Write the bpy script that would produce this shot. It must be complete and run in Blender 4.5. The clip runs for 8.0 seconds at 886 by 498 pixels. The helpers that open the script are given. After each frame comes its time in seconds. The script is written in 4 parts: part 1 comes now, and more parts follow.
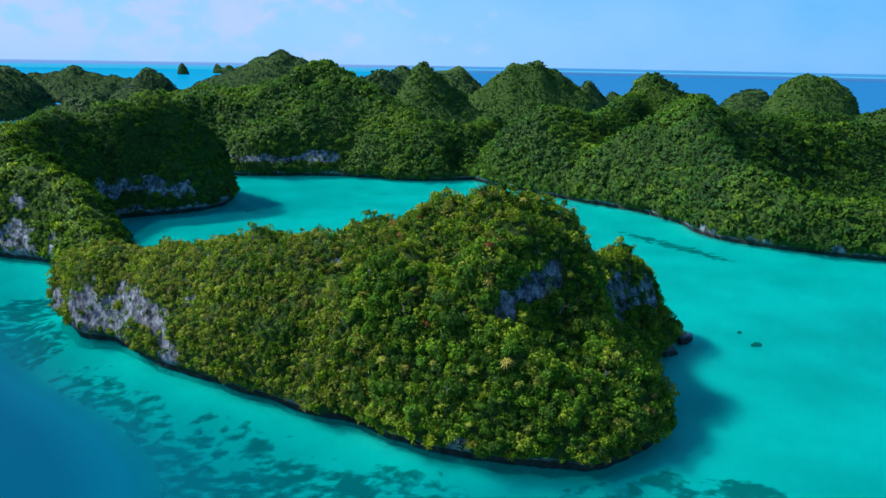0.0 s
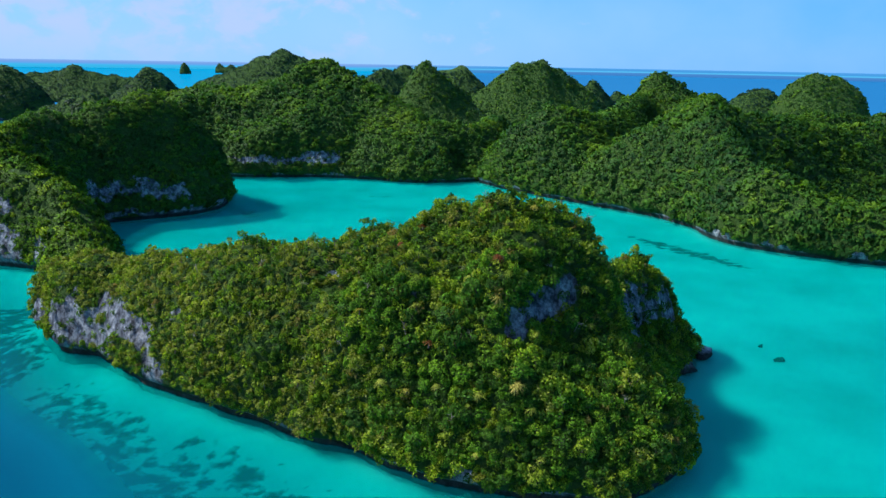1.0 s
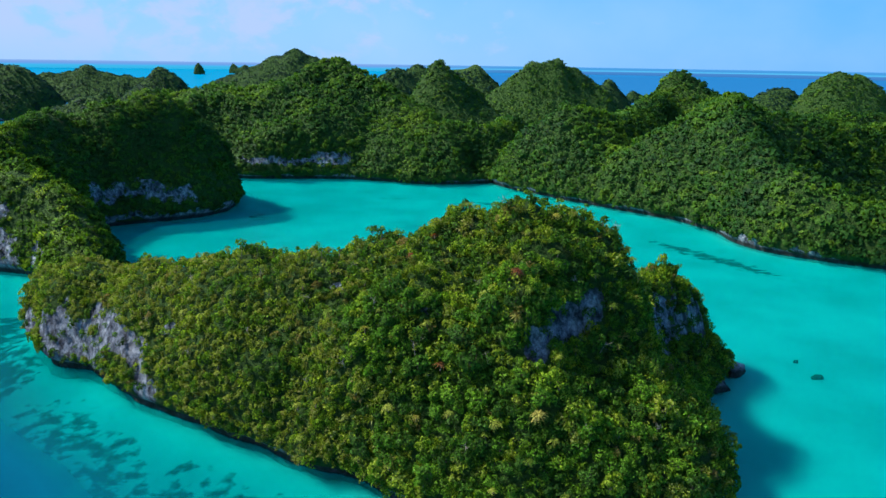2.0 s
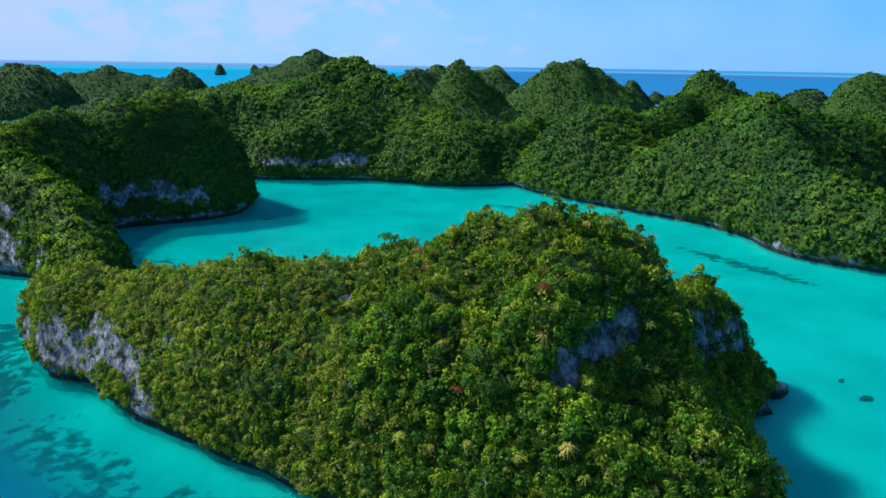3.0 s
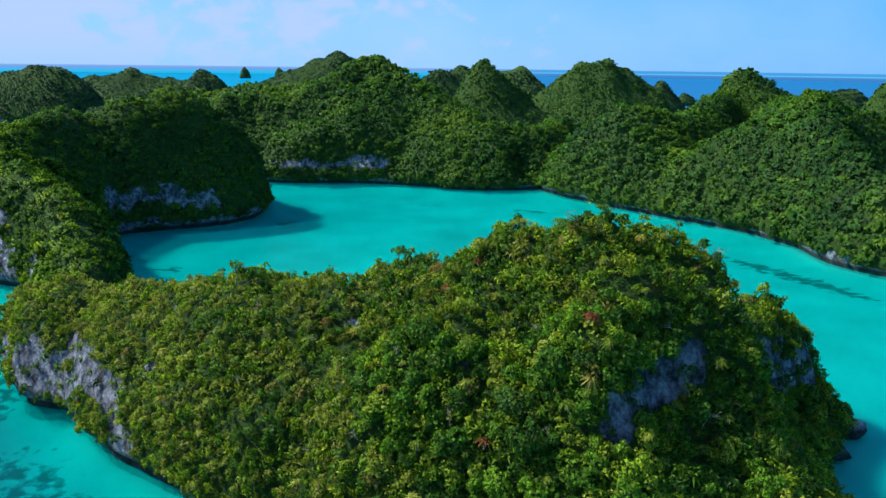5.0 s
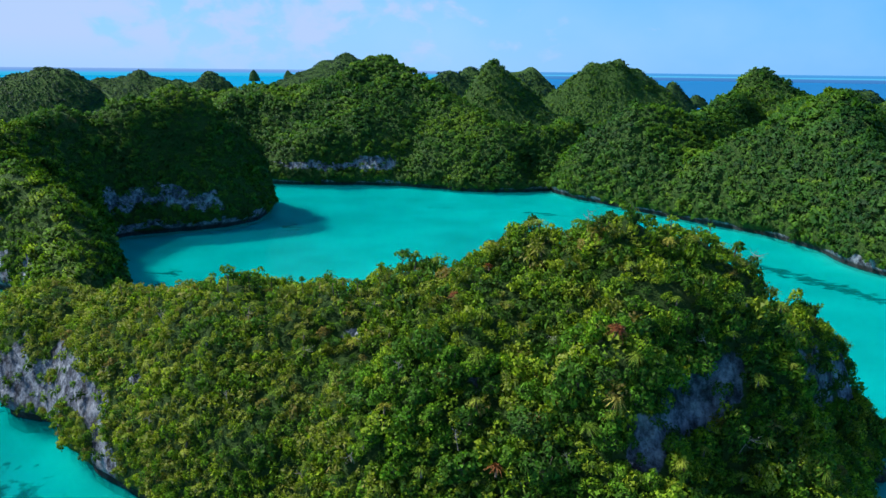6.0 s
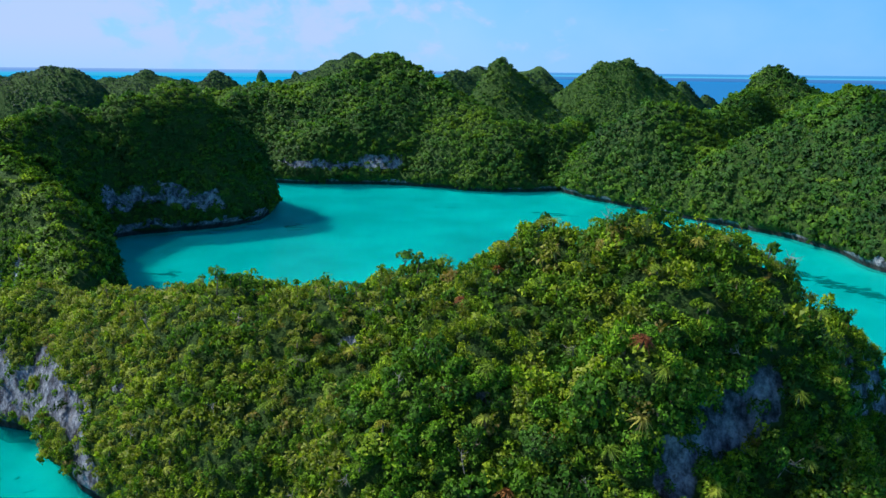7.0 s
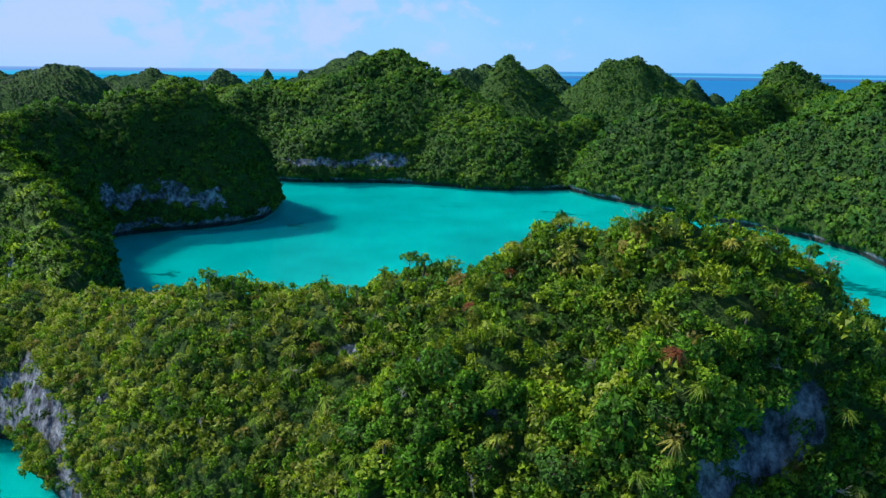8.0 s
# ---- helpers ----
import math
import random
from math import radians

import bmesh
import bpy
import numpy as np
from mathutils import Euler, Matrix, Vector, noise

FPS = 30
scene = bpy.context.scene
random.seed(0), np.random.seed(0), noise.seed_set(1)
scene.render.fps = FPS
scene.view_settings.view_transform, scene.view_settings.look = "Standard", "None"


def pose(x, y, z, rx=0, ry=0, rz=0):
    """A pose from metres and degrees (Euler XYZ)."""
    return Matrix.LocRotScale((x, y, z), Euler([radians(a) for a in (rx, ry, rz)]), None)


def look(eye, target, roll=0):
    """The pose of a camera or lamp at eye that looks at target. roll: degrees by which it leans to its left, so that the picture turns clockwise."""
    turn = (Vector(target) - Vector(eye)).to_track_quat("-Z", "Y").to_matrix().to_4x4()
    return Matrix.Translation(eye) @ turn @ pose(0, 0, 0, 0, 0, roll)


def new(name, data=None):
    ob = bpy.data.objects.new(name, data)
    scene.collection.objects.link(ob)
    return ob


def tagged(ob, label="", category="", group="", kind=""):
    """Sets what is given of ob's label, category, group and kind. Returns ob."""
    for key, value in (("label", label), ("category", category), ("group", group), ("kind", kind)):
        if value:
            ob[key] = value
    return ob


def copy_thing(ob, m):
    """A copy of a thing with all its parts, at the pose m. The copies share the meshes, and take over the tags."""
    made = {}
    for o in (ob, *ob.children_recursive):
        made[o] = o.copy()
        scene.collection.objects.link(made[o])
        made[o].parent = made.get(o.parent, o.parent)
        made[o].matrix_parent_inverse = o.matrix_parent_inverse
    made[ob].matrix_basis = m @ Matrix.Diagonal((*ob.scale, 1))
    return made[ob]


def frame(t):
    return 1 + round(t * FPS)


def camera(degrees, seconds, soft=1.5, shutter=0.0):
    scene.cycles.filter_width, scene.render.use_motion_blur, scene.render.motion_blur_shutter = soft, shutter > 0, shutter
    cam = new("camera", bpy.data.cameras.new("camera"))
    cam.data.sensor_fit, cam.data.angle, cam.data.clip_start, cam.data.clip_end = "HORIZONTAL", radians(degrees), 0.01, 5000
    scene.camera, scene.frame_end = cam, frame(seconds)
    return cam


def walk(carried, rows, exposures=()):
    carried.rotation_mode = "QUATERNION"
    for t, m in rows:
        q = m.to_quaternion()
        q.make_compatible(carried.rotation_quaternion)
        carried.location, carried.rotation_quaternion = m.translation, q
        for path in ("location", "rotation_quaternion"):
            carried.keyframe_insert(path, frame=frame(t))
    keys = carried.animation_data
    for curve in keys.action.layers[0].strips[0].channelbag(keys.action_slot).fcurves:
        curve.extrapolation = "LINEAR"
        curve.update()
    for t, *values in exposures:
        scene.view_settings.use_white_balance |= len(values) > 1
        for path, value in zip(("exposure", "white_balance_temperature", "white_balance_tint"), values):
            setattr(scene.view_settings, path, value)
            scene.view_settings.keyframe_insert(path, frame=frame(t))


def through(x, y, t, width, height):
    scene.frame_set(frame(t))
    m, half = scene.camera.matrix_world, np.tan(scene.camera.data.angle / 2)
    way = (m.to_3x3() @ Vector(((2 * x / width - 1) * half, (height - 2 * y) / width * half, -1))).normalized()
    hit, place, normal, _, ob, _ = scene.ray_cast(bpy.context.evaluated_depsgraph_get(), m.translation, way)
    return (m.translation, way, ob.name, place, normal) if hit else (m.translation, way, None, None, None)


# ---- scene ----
cam = camera(62.5, 8.0, soft=1.5)
PATH = [
    (0, (0.492, 0.279, 68.089), (0.482, 2.216, 67.592), 1.0),
    (0.5, (0.245, 5.837, 67.867), (0.235, 7.774, 67.369), 1.0),
    (1, (0.092, 11.405, 67.579), (0.075, 13.342, 67.081), 1.0),
    (1.5, (-0.016, 16.942, 67.247), (-0.046, 18.878, 66.748), 0.9),
    (3, (-0.459, 33.088, 65.436), (-0.563, 35.023, 64.94), 0.9),
    (3.5, (-0.671, 38.073, 64.914), (-0.792, 40.007, 64.418), 0.8),
    (4, (-0.87, 42.687, 64.19), (-1.01, 44.62, 63.697), 0.8),
    (4.5, (-1.176, 47.085, 63.473), (-1.331, 49.017, 62.981), 0.8),
    (5, (-1.501, 51.321, 62.799), (-1.669, 53.253, 62.31), 0.7),
    (6.5, (-2.334, 63.301, 59.846), (-2.536, 65.232, 59.366), 0.6),
    (7, (-2.61, 66.694, 59.073), (-2.821, 68.624, 58.593), 0.6),
    (7.5, (-3.045, 69.959, 58.346), (-3.265, 71.889, 57.866), 0.6),
    (8, (-3.498, 73.14, 57.707), (-3.725, 75.068, 57.225), 0.6),
]
walk(cam, [(t, look(eye, target, roll)) for t, eye, target, roll in PATH])

# ---- light ----
SUN_AZ, SUN_EL = 90.0, 47.5     # degrees from ahead towards the west, and above the horizon
world = bpy.data.worlds.new("sky")
scene.world = world
world.use_nodes = True
nt = world.node_tree
nt.nodes.clear()


def node(tree, kind, inputs):
    n = tree.nodes.new(kind)
    for a, b in inputs.items():
        n.inputs[a].default_value = b
    return n


def ramp(tree, fac, stops):
    n = tree.nodes.new("ShaderNodeValToRGB")
    el = n.color_ramp.elements
    while len(el) < len(stops):
        el.new(0.5)
    for e, (p, c) in zip(el, stops):
        e.position = p
        e.color = (*c, 1) if len(c) == 3 else (c[0], c[0], c[0], 1)
    tree.links.new(fac, n.inputs[0])
    return n.outputs[0]


def math_node(tree, op, a, b=None, clamp=False):
    n = tree.nodes.new("ShaderNodeMath")
    n.operation = op
    n.use_clamp = clamp
    for i, v in enumerate((a, b)):
        if v is None:
            continue
        if isinstance(v, (int, float)):
            n.inputs[i].default_value = v
        else:
            tree.links.new(v, n.inputs[i])
    return n.outputs[0]


def mix_colour(tree, fac, a, b, blend="MIX"):
    n = tree.nodes.new("ShaderNodeMix")
    n.data_type, n.blend_type = "RGBA", blend
    for sock, v in ((n.inputs[0], fac), (n.inputs[6], a), (n.inputs[7], b)):
        if isinstance(v, (int, float)):
            sock.default_value = v
        elif isinstance(v, tuple):
            sock.default_value = (*v, 1)
        else:
            tree.links.new(v, sock)
    return n.outputs[2]


sky = nt.nodes.new("ShaderNodeTexSky")
sky.sky_type = "NISHITA"
sky.sun_disc = False
sky.sun_elevation = radians(SUN_EL)
sky.sun_rotation = radians(-SUN_AZ)
sky.air_density, sky.dust_density, sky.ozone_density = 1.0, 0.3, 2.5
tc = nt.nodes.new("ShaderNodeTexCoord")
sep = nt.nodes.new("ShaderNodeSeparateXYZ")
nt.links.new(tc.outputs["Generated"], sep.inputs[0])
# clouds lie flatter and denser towards the horizon
mp = nt.nodes.new("ShaderNodeMapping")
mp.inputs["Scale"].default_value = (1.0, 1.0, 1.5)
nt.links.new(tc.outputs["Generated"], mp.inputs[0])
cn = node(nt, "ShaderNodeTexNoise", inputs={"Scale": 17.0, "Detail": 9.0, "Roughness": 0.55, "Distortion": 0.25})
nt.links.new(mp.outputs[0], cn.inputs["Vector"])
cloudward = math_node(nt, "MULTIPLY", math_node(nt, "ADD", sep.outputs["X"], 0.24), -0.50)
lift = math_node(nt, "ADD", math_node(nt, "ADD", cn.outputs["Fac"], cloudward), ramp(nt, sep.outputs["Z"], [(0.12, (0.0,)), (0.30, (0.06,)), (0.5, (0.0,))]))
cloud = ramp(nt, lift, [(0.46, (0.0,)), (0.53, (0.34,)), (0.575, (0.72,)), (0.65, (0.95,))])
low = ramp(nt, sep.outputs["Z"], [(0.0, (0.45,)), (0.035, (0.9,)), (0.5, (1.0,)), (0.9, (1.0,))])
cloud = math_node(nt, "MULTIPLY", cloud, low)
blue = mix_colour(nt, 1.0, sky.outputs[0], (1.06, 1.48, 1.56), "MULTIPLY")
deepen = ramp(nt, sep.outputs["Z"], [(0.0, (0.26, 0.55, 1.0)), (0.10, (0.15, 0.455, 1.0))])
deepen = mix_colour(nt, 1.0, deepen, (10.2, 10.2, 10.2), "MULTIPLY")
blue = mix_colour(nt, ramp(nt, sep.outputs["Z"], [(0.0, (0.9,)), (0.12, (0.65,)), (0.4, (0.1,))]), blue, deepen)
# the sky is deeper blue towards the east
east = ramp(nt, math_node(nt, "ADD", math_node(nt, "MULTIPLY", sep.outputs["X"], 0.5), 0.5), [(0.45, (1.0, 1.0, 1.0)), (0.74, (0.52, 0.80, 1.0))])
blue = mix_colour(nt, 1.0, blue, east, "MULTIPLY")
# thin milky veil over the whole sky
veil = node(nt, "ShaderNodeTexNoise", inputs={"Scale": 7.0, "Detail": 6.0})
nt.links.new(mp.outputs[0], veil.inputs["Vector"])
blue = mix_colour(nt, ramp(nt, veil.outputs["Fac"], [(0.40, (0.0,)), (0.68, (0.24,))]), blue, (4.0, 6.4, 9.9))
skycol = mix_colour(nt, cloud, blue, (4.6, 6.0, 9.3))
bg = nt.nodes.new("ShaderNodeBackground")
bg.inputs["Strength"].default_value = 0.080
nt.links.new(skycol, bg.inputs[0])
wo = nt.nodes.new("ShaderNodeOutputWorld")
nt.links.new(bg.outputs[0], wo.inputs[0])

sun = bpy.data.lights.new("sun", "SUN")
sun.energy, sun.angle, sun.color = 5.0, radians(3.0), (1.0, 0.93, 0.82)
so = new("sun", sun)
sx, sy, sz = -math.sin(radians(SUN_AZ)) * math.cos(radians(SUN_EL)), math.cos(radians(SUN_AZ)) * math.cos(radians(SUN_EL)), math.sin(radians(SUN_EL))
so.matrix_world = look((sx * 300, sy * 300 + 150, sz * 300), (0, 150, 0))
scene.view_settings.exposure = 0.43

# ---- materials ----
def material(name):
    m = bpy.data.materials.new(name)
    m.use_nodes = True
    t = m.node_tree
    t.nodes.clear()
    out = t.nodes.new("ShaderNodeOutputMaterial")
    return m, t, out


def principled(t, colour, rough=0.8, spec=0.3, normal=None):
    p = t.nodes.new("ShaderNodeBsdfPrincipled")
    if isinstance(colour, tuple):
        p.inputs["Base Color"].default_value = (*colour, 1)
    else:
        t.links.new(colour, p.inputs["Base Color"])
    p.inputs["Specular IOR Level"].default_value = spec
    if isinstance(rough, (int, float)):
        p.inputs["Roughness"].default_value = rough
    else:
        t.links.new(rough, p.inputs["Roughness"])
    if normal is not None:
        t.links.new(normal, p.inputs["Normal"])
    return p


def position(t, scale=(1, 1, 1)):
    g = t.nodes.new("ShaderNodeNewGeometry")
    m = t.nodes.new("ShaderNodeMapping")
    m.inputs["Scale"].default_value = scale
    t.links.new(g.outputs["Position"], m.inputs[0])
    return m.outputs[0]


def noise_tex(t, vec, scale, detail=4.0, rough=0.55):
    n = t.nodes.new("ShaderNodeTexNoise")
    n.inputs["Scale"].default_value, n.inputs["Detail"].default_value, n.inputs["Roughness"].default_value = scale, detail, rough
    t.links.new(vec, n.inputs["Vector"])
    return n.outputs["Fac"]


def bump(t, height, strength, dist):
    b = t.nodes.new("ShaderNodeBump")
    b.inputs["Strength"].default_value, b.inputs["Distance"].default_value = strength, dist
    t.links.new(height, b.inputs["Height"])
    return b.outputs[0]


def attribute(t, name):
    a = t.nodes.new("ShaderNodeAttribute")
    a.attribute_name = name
    return a.outputs["Fac"]


GREENS = [(0.0, (0.027, 0.072, 0.014)), (0.25, (0.037, 0.105, 0.012)), (0.5, (0.063, 0.148, 0.012)),
          (0.72, (0.110, 0.208, 0.012)), (0.88, (0.198, 0.260, 0.015)), (0.95, (0.157, 0.185, 0.060)), (1.0, (0.146, 0.110, 0.035))]


def foliage(name, per_object, stops=GREENS, through=0.34, vary=1.45):
    """Leaves: a tone for each crown, and a lighter or darker shade for each leaf; some light shines through."""
    m, t, out = material(name)
    if per_object:
        tone = t.nodes.new("ShaderNodeObjectInfo").outputs["Random"]
        tone = math_node(t, "ADD", math_node(t, "MULTIPLY", tone, 0.86), 0.07)
    else:
        tone = attribute(t, "tone")
    g = t.nodes.new("ShaderNodeNewGeometry")
    isl = g.outputs["Random Per Island"]
    tone = math_node(t, "ADD", tone, math_node(t, "MULTIPLY", math_node(t, "SUBTRACT", isl, 0.5), 0.22), clamp=True)
    col = ramp(t, tone, stops)
    shade = math_node(t, "ADD", math_node(t, "MULTIPLY", isl, vary), 1.04 - vary / 2)
    sc = t.nodes.new("ShaderNodeVectorMath")
    sc.operation = "SCALE"
    t.links.new(col, sc.inputs[0])
    t.links.new(shade, sc.inputs["Scale"])
    col = sc.outputs[0]
    p = principled(t, col, 0.55, 0.10)
    tr = t.nodes.new("ShaderNodeBsdfTranslucent")
    bright = mix_colour(t, 1.0, col, (1.3, 1.5, 0.5), "MULTIPLY")
    t.links.new(bright, tr.inputs[0])
    mx = t.nodes.new("ShaderNodeMixShader")
    mx.inputs[0].default_value = through
    t.links.new(p.outputs[0], mx.inputs[1])
    t.links.new(tr.outputs[0], mx.inputs[2])
    t.links.new(mx.outputs[0], out.inputs[0])
    return m


def limestone(name):
    """Grey karst with dark runs, rust stains and soil under the plants, where 'bare' is 0."""
    m, t, out = material(name)
    vec = position(t)
    streak = noise_tex(t, position(t, (0.8, 0.8, 0.6)), 0.55, 9, 0.74)
    big = noise_tex(t, vec, 0.16, 4)
    fine = noise_tex(t, vec, 1.7, 8, 0.7)
    rock = ramp(t, streak, [(0.38, (0.024, 0.028, 0.040)), (0.45, (0.10, 0.12, 0.165)), (0.53, (0.235, 0.285, 0.37)), (0.62, (0.44, 0.50, 0.60))])
    rock = mix_colour(t, ramp(t, big, [(0.58, (0.0,)), (0.74, (0.35,))]), rock, (0.20, 0.16, 0.11))
    rock = mix_colour(t, ramp(t, fine, [(0.34, (0.6,)), (0.48, (0.0,))]), rock, (0.05, 0.052, 0.055))
    soil = ramp(t, fine, [(0.3, (0.022, 0.060, 0.014)), (0.55, (0.042, 0.098, 0.018)), (0.75, (0.064, 0.120, 0.022))])
    bare = attribute(t, "bare")
    fac = ramp(t, math_node(t, "ADD", bare, math_node(t, "MULTIPLY", math_node(t, "SUBTRACT", fine, 0.5), 0.7)), [(0.35, (0.0,)), (0.55, (1.0,))])
    col = mix_colour(t, fac, soil, rock)
    # the tidal notch's shade is painted dark together with its algae stain; sand lies on the rock under water
    g = t.nodes.new("ShaderNodeNewGeometry")
    s = t.nodes.new("ShaderNodeSeparateXYZ")
    t.links.new(g.outputs["Position"], s.inputs[0])
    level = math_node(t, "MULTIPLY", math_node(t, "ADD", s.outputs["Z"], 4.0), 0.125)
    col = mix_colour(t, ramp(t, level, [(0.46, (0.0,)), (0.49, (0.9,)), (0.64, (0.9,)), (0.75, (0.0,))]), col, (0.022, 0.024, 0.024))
    col = mix_colour(t, ramp(t, level, [(0.44, (1.0,)), (0.48, (0.0,))]), col, (0.40, 0.41, 0.36))
    vor = t.nodes.new("ShaderNodeTexVoronoi")
    vor.inputs["Scale"].default_value = 0.55
    t.links.new(position(t, (1.0, 1.0, 0.45)), vor.inputs["Vector"])
    relief = math_node(t, "ADD", math_node(t, "MULTIPLY", fine, 1.4), math_node(t, "MULTIPLY", streak, 1.2))
    relief = math_node(t, "ADD", relief, math_node(t, "MULTIPLY", vor.outputs["Distance"], 0.9))
    nrm = bump(t, relief, 1.0, 1.1)
    p = principled(t, col, 0.9, 0.2, nrm)
    t.links.new(p.outputs[0], out.inputs[0])
    return m


def bark(name="bark", dark=(0.05, 0.04, 0.03), pale=(0.22, 0.19, 0.15)):
    m, t, out = material(name)
    vec = position(t, (6, 6, 1.5))
    col = ramp(t, noise_tex(t, vec, 2.0, 5), [(0.3, dark), (0.7, pale)])
    p = principled(t, col, 0.9, 0.2)
    t.links.new(p.outputs[0], out.inputs[0])
    return m


def coral():
    m, t, out = material("coral")
    col = ramp(t, noise_tex(t, position(t), 2.5, 6), [(0.3, (0.02, 0.03, 0.02)), (0.7, (0.07, 0.08, 0.05))])
    p = principled(t, col, 0.9, 0.1)
    t.links.new(p.outputs[0], out.inputs[0])
    return m


def sea_water():
    """Clear water: it swallows red at once and the rest with depth, scatters a little, and mirrors the sky."""
    m, t, out = material("sea_water")
    depth = attribute(t, "depth")
    comb = t.nodes.new("ShaderNodeCombineColor")
    for i, k in enumerate((-1.5, -0.064, -0.063)):
        t.links.new(math_node(t, "EXPONENT", math_node(t, "MULTIPLY", depth, k)), comb.inputs[i])
    tr = t.nodes.new("ShaderNodeBsdfTransparent")
    t.links.new(comb.outputs[0], tr.inputs[0])
    sca = t.nodes.new("ShaderNodeBsdfDiffuse")
    sc = ramp(t, math_node(t, "MULTIPLY", depth, 0.05), [(0.1, (0.0, 0.30, 0.30)), (0.25, (0.0, 0.20, 0.27)), (0.50, (0.0, 0.105, 0.19)), (0.80, (0.0, 0.075, 0.155))])
    sc = mix_colour(t, attribute(t, "open_sea"), sc, (0.015, 0.16, 0.39))
    sc = mix_colour(t, attribute(t, "bank"), sc, (0.0, 0.25, 0.46))
    t.links.new(sc, sca.inputs[0])
    mx = t.nodes.new("ShaderNodeMixShader")
    t.links.new(ramp(t, math_node(t, "MULTIPLY", depth, 0.05), [(0.05, (0.14,)), (0.28, (0.22,)), (0.55, (0.85,))]), mx.inputs[0])
    t.links.new(tr.outputs[0], mx.inputs[1])
    t.links.new(sca.outputs[0], mx.inputs[2])
    gl = t.nodes.new("ShaderNodeBsdfGlossy")
    gl.inputs["Roughness"].default_value = 0.12
    h = noise_tex(t, position(t, (1.0, 0.7, 1.0)), 0.9, 5, 0.6)
    nb = bump(t, h, 0.35, 0.25)
    t.links.new(nb, gl.inputs["Normal"])
    fr = t.nodes.new("ShaderNodeFresnel")
    fr.inputs[0].default_value = 1.33
    t.links.new(nb, fr.inputs["Normal"])
    top = t.nodes.new("ShaderNodeMixShader")
    t.links.new(math_node(t, "MINIMUM", math_node(t, "MULTIPLY", fr.outputs[0], 0.10), 0.05), top.inputs[0])
    t.links.new(mx.outputs[0], top.inputs[1])
    t.links.new(gl.outputs[0], top.inputs[2])
    t.links.new(top.outputs[0], out.inputs[0])
    return m


def sea_floor():
    """Pale coral sand with patches of seagrass and coral heads where 'weed' is high."""
    m, t, out = material("coral_sand")
    vec = position(t)
    n1 = noise_tex(t, vec, 0.035, 4)
    n2 = noise_tex(t, vec, 0.5, 6)
    sand = ramp(t, math_node(t, "ADD", n1, math_node(t, "MULTIPLY", n2, 0.12)), [(0.35, (0.31, 0.34, 0.31)), (0.7, (0.45, 0.475, 0.43))])
    w = attribute(t, "weed")
    g = t.nodes.new("ShaderNodeMapping")
    g.inputs["Rotation"].default_value = (0, 0, 0.55)
    g.inputs["Scale"].default_value = (0.6, 1.0, 1.0)
    t.links.new(vec, g.inputs[0])
    clump = noise_tex(t, g.outputs[0], 0.40, 4, 0.55)
    edge = ramp(t, math_node(t, "ADD", math_node(t, "MULTIPLY", w, 0.36), clump), [(0.82, (0.0,)), (0.88, (0.55,)), (0.96, (0.9,))])
    col = mix_colour(t, edge, sand, (0.035, 0.055, 0.045))
    p = principled(t, col, 0.95, 0.1)
    p.subsurface_method = "BURLEY"
    p.inputs["Subsurface Weight"].default_value, p.inputs["Subsurface Scale"].default_value = 1.0, 9.0
    p.inputs["Subsurface Radius"].default_value = (1.0, 1.0, 1.0)
    t.links.new(p.outputs[0], out.inputs[0])
    return m


def far_sea():
    """The distance: a self-glowing band painted as sea up to the true horizon, with the pale line of the barrier reef.
    """
    m, t, out = material("glowing_far_sea")
    g = t.nodes.new("ShaderNodeNewGeometry")
    s = t.nodes.new("ShaderNodeSeparateXYZ")
    t.links.new(g.outputs["Position"], s.inputs[0])
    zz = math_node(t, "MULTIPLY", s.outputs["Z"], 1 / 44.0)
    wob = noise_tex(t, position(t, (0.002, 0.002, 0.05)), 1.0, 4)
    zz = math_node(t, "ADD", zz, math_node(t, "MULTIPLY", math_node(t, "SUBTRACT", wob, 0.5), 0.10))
    # daylight and the haze near the horizon are part of these colours
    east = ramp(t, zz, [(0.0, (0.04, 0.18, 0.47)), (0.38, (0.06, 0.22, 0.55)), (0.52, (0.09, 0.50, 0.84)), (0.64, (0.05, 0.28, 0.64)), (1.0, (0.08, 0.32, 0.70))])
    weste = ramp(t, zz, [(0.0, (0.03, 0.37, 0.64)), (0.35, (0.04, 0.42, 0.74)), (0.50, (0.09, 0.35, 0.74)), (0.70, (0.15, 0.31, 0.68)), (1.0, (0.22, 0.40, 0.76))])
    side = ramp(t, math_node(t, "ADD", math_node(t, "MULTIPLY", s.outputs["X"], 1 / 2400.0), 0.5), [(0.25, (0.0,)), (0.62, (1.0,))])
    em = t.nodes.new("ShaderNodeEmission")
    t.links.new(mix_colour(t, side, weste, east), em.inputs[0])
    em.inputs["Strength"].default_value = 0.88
    t.links.new(em.outputs[0], out.inputs[0])
    return m


FOREST = [(0.0, (0.014, 0.056, 0.018)), (0.3, (0.029, 0.098, 0.020)), (0.6, (0.061, 0.152, 0.018)), (0.9, (0.113, 0.205, 0.020)), (1.0, (0.135, 0.220, 0.022))]
TREES = [(0.0, (0.031, 0.085, 0.016)), (0.3, (0.046, 0.125, 0.015)), (0.55, (0.068, 0.180, 0.014)), (0.75, (0.110, 0.240, 0.016)), (0.9, (0.209, 0.290, 0.018)), (1.0, (0.177, 0.200, 0.060))]
# far leaves: distance haze is painted into these darker, bluer greens
HAZED = [(0.0, (0.008, 0.035, 0.034)), (0.35, (0.015, 0.056, 0.042)), (0.7, (0.038, 0.097, 0.040)), (1.0, (0.070, 0.134, 0.038))]
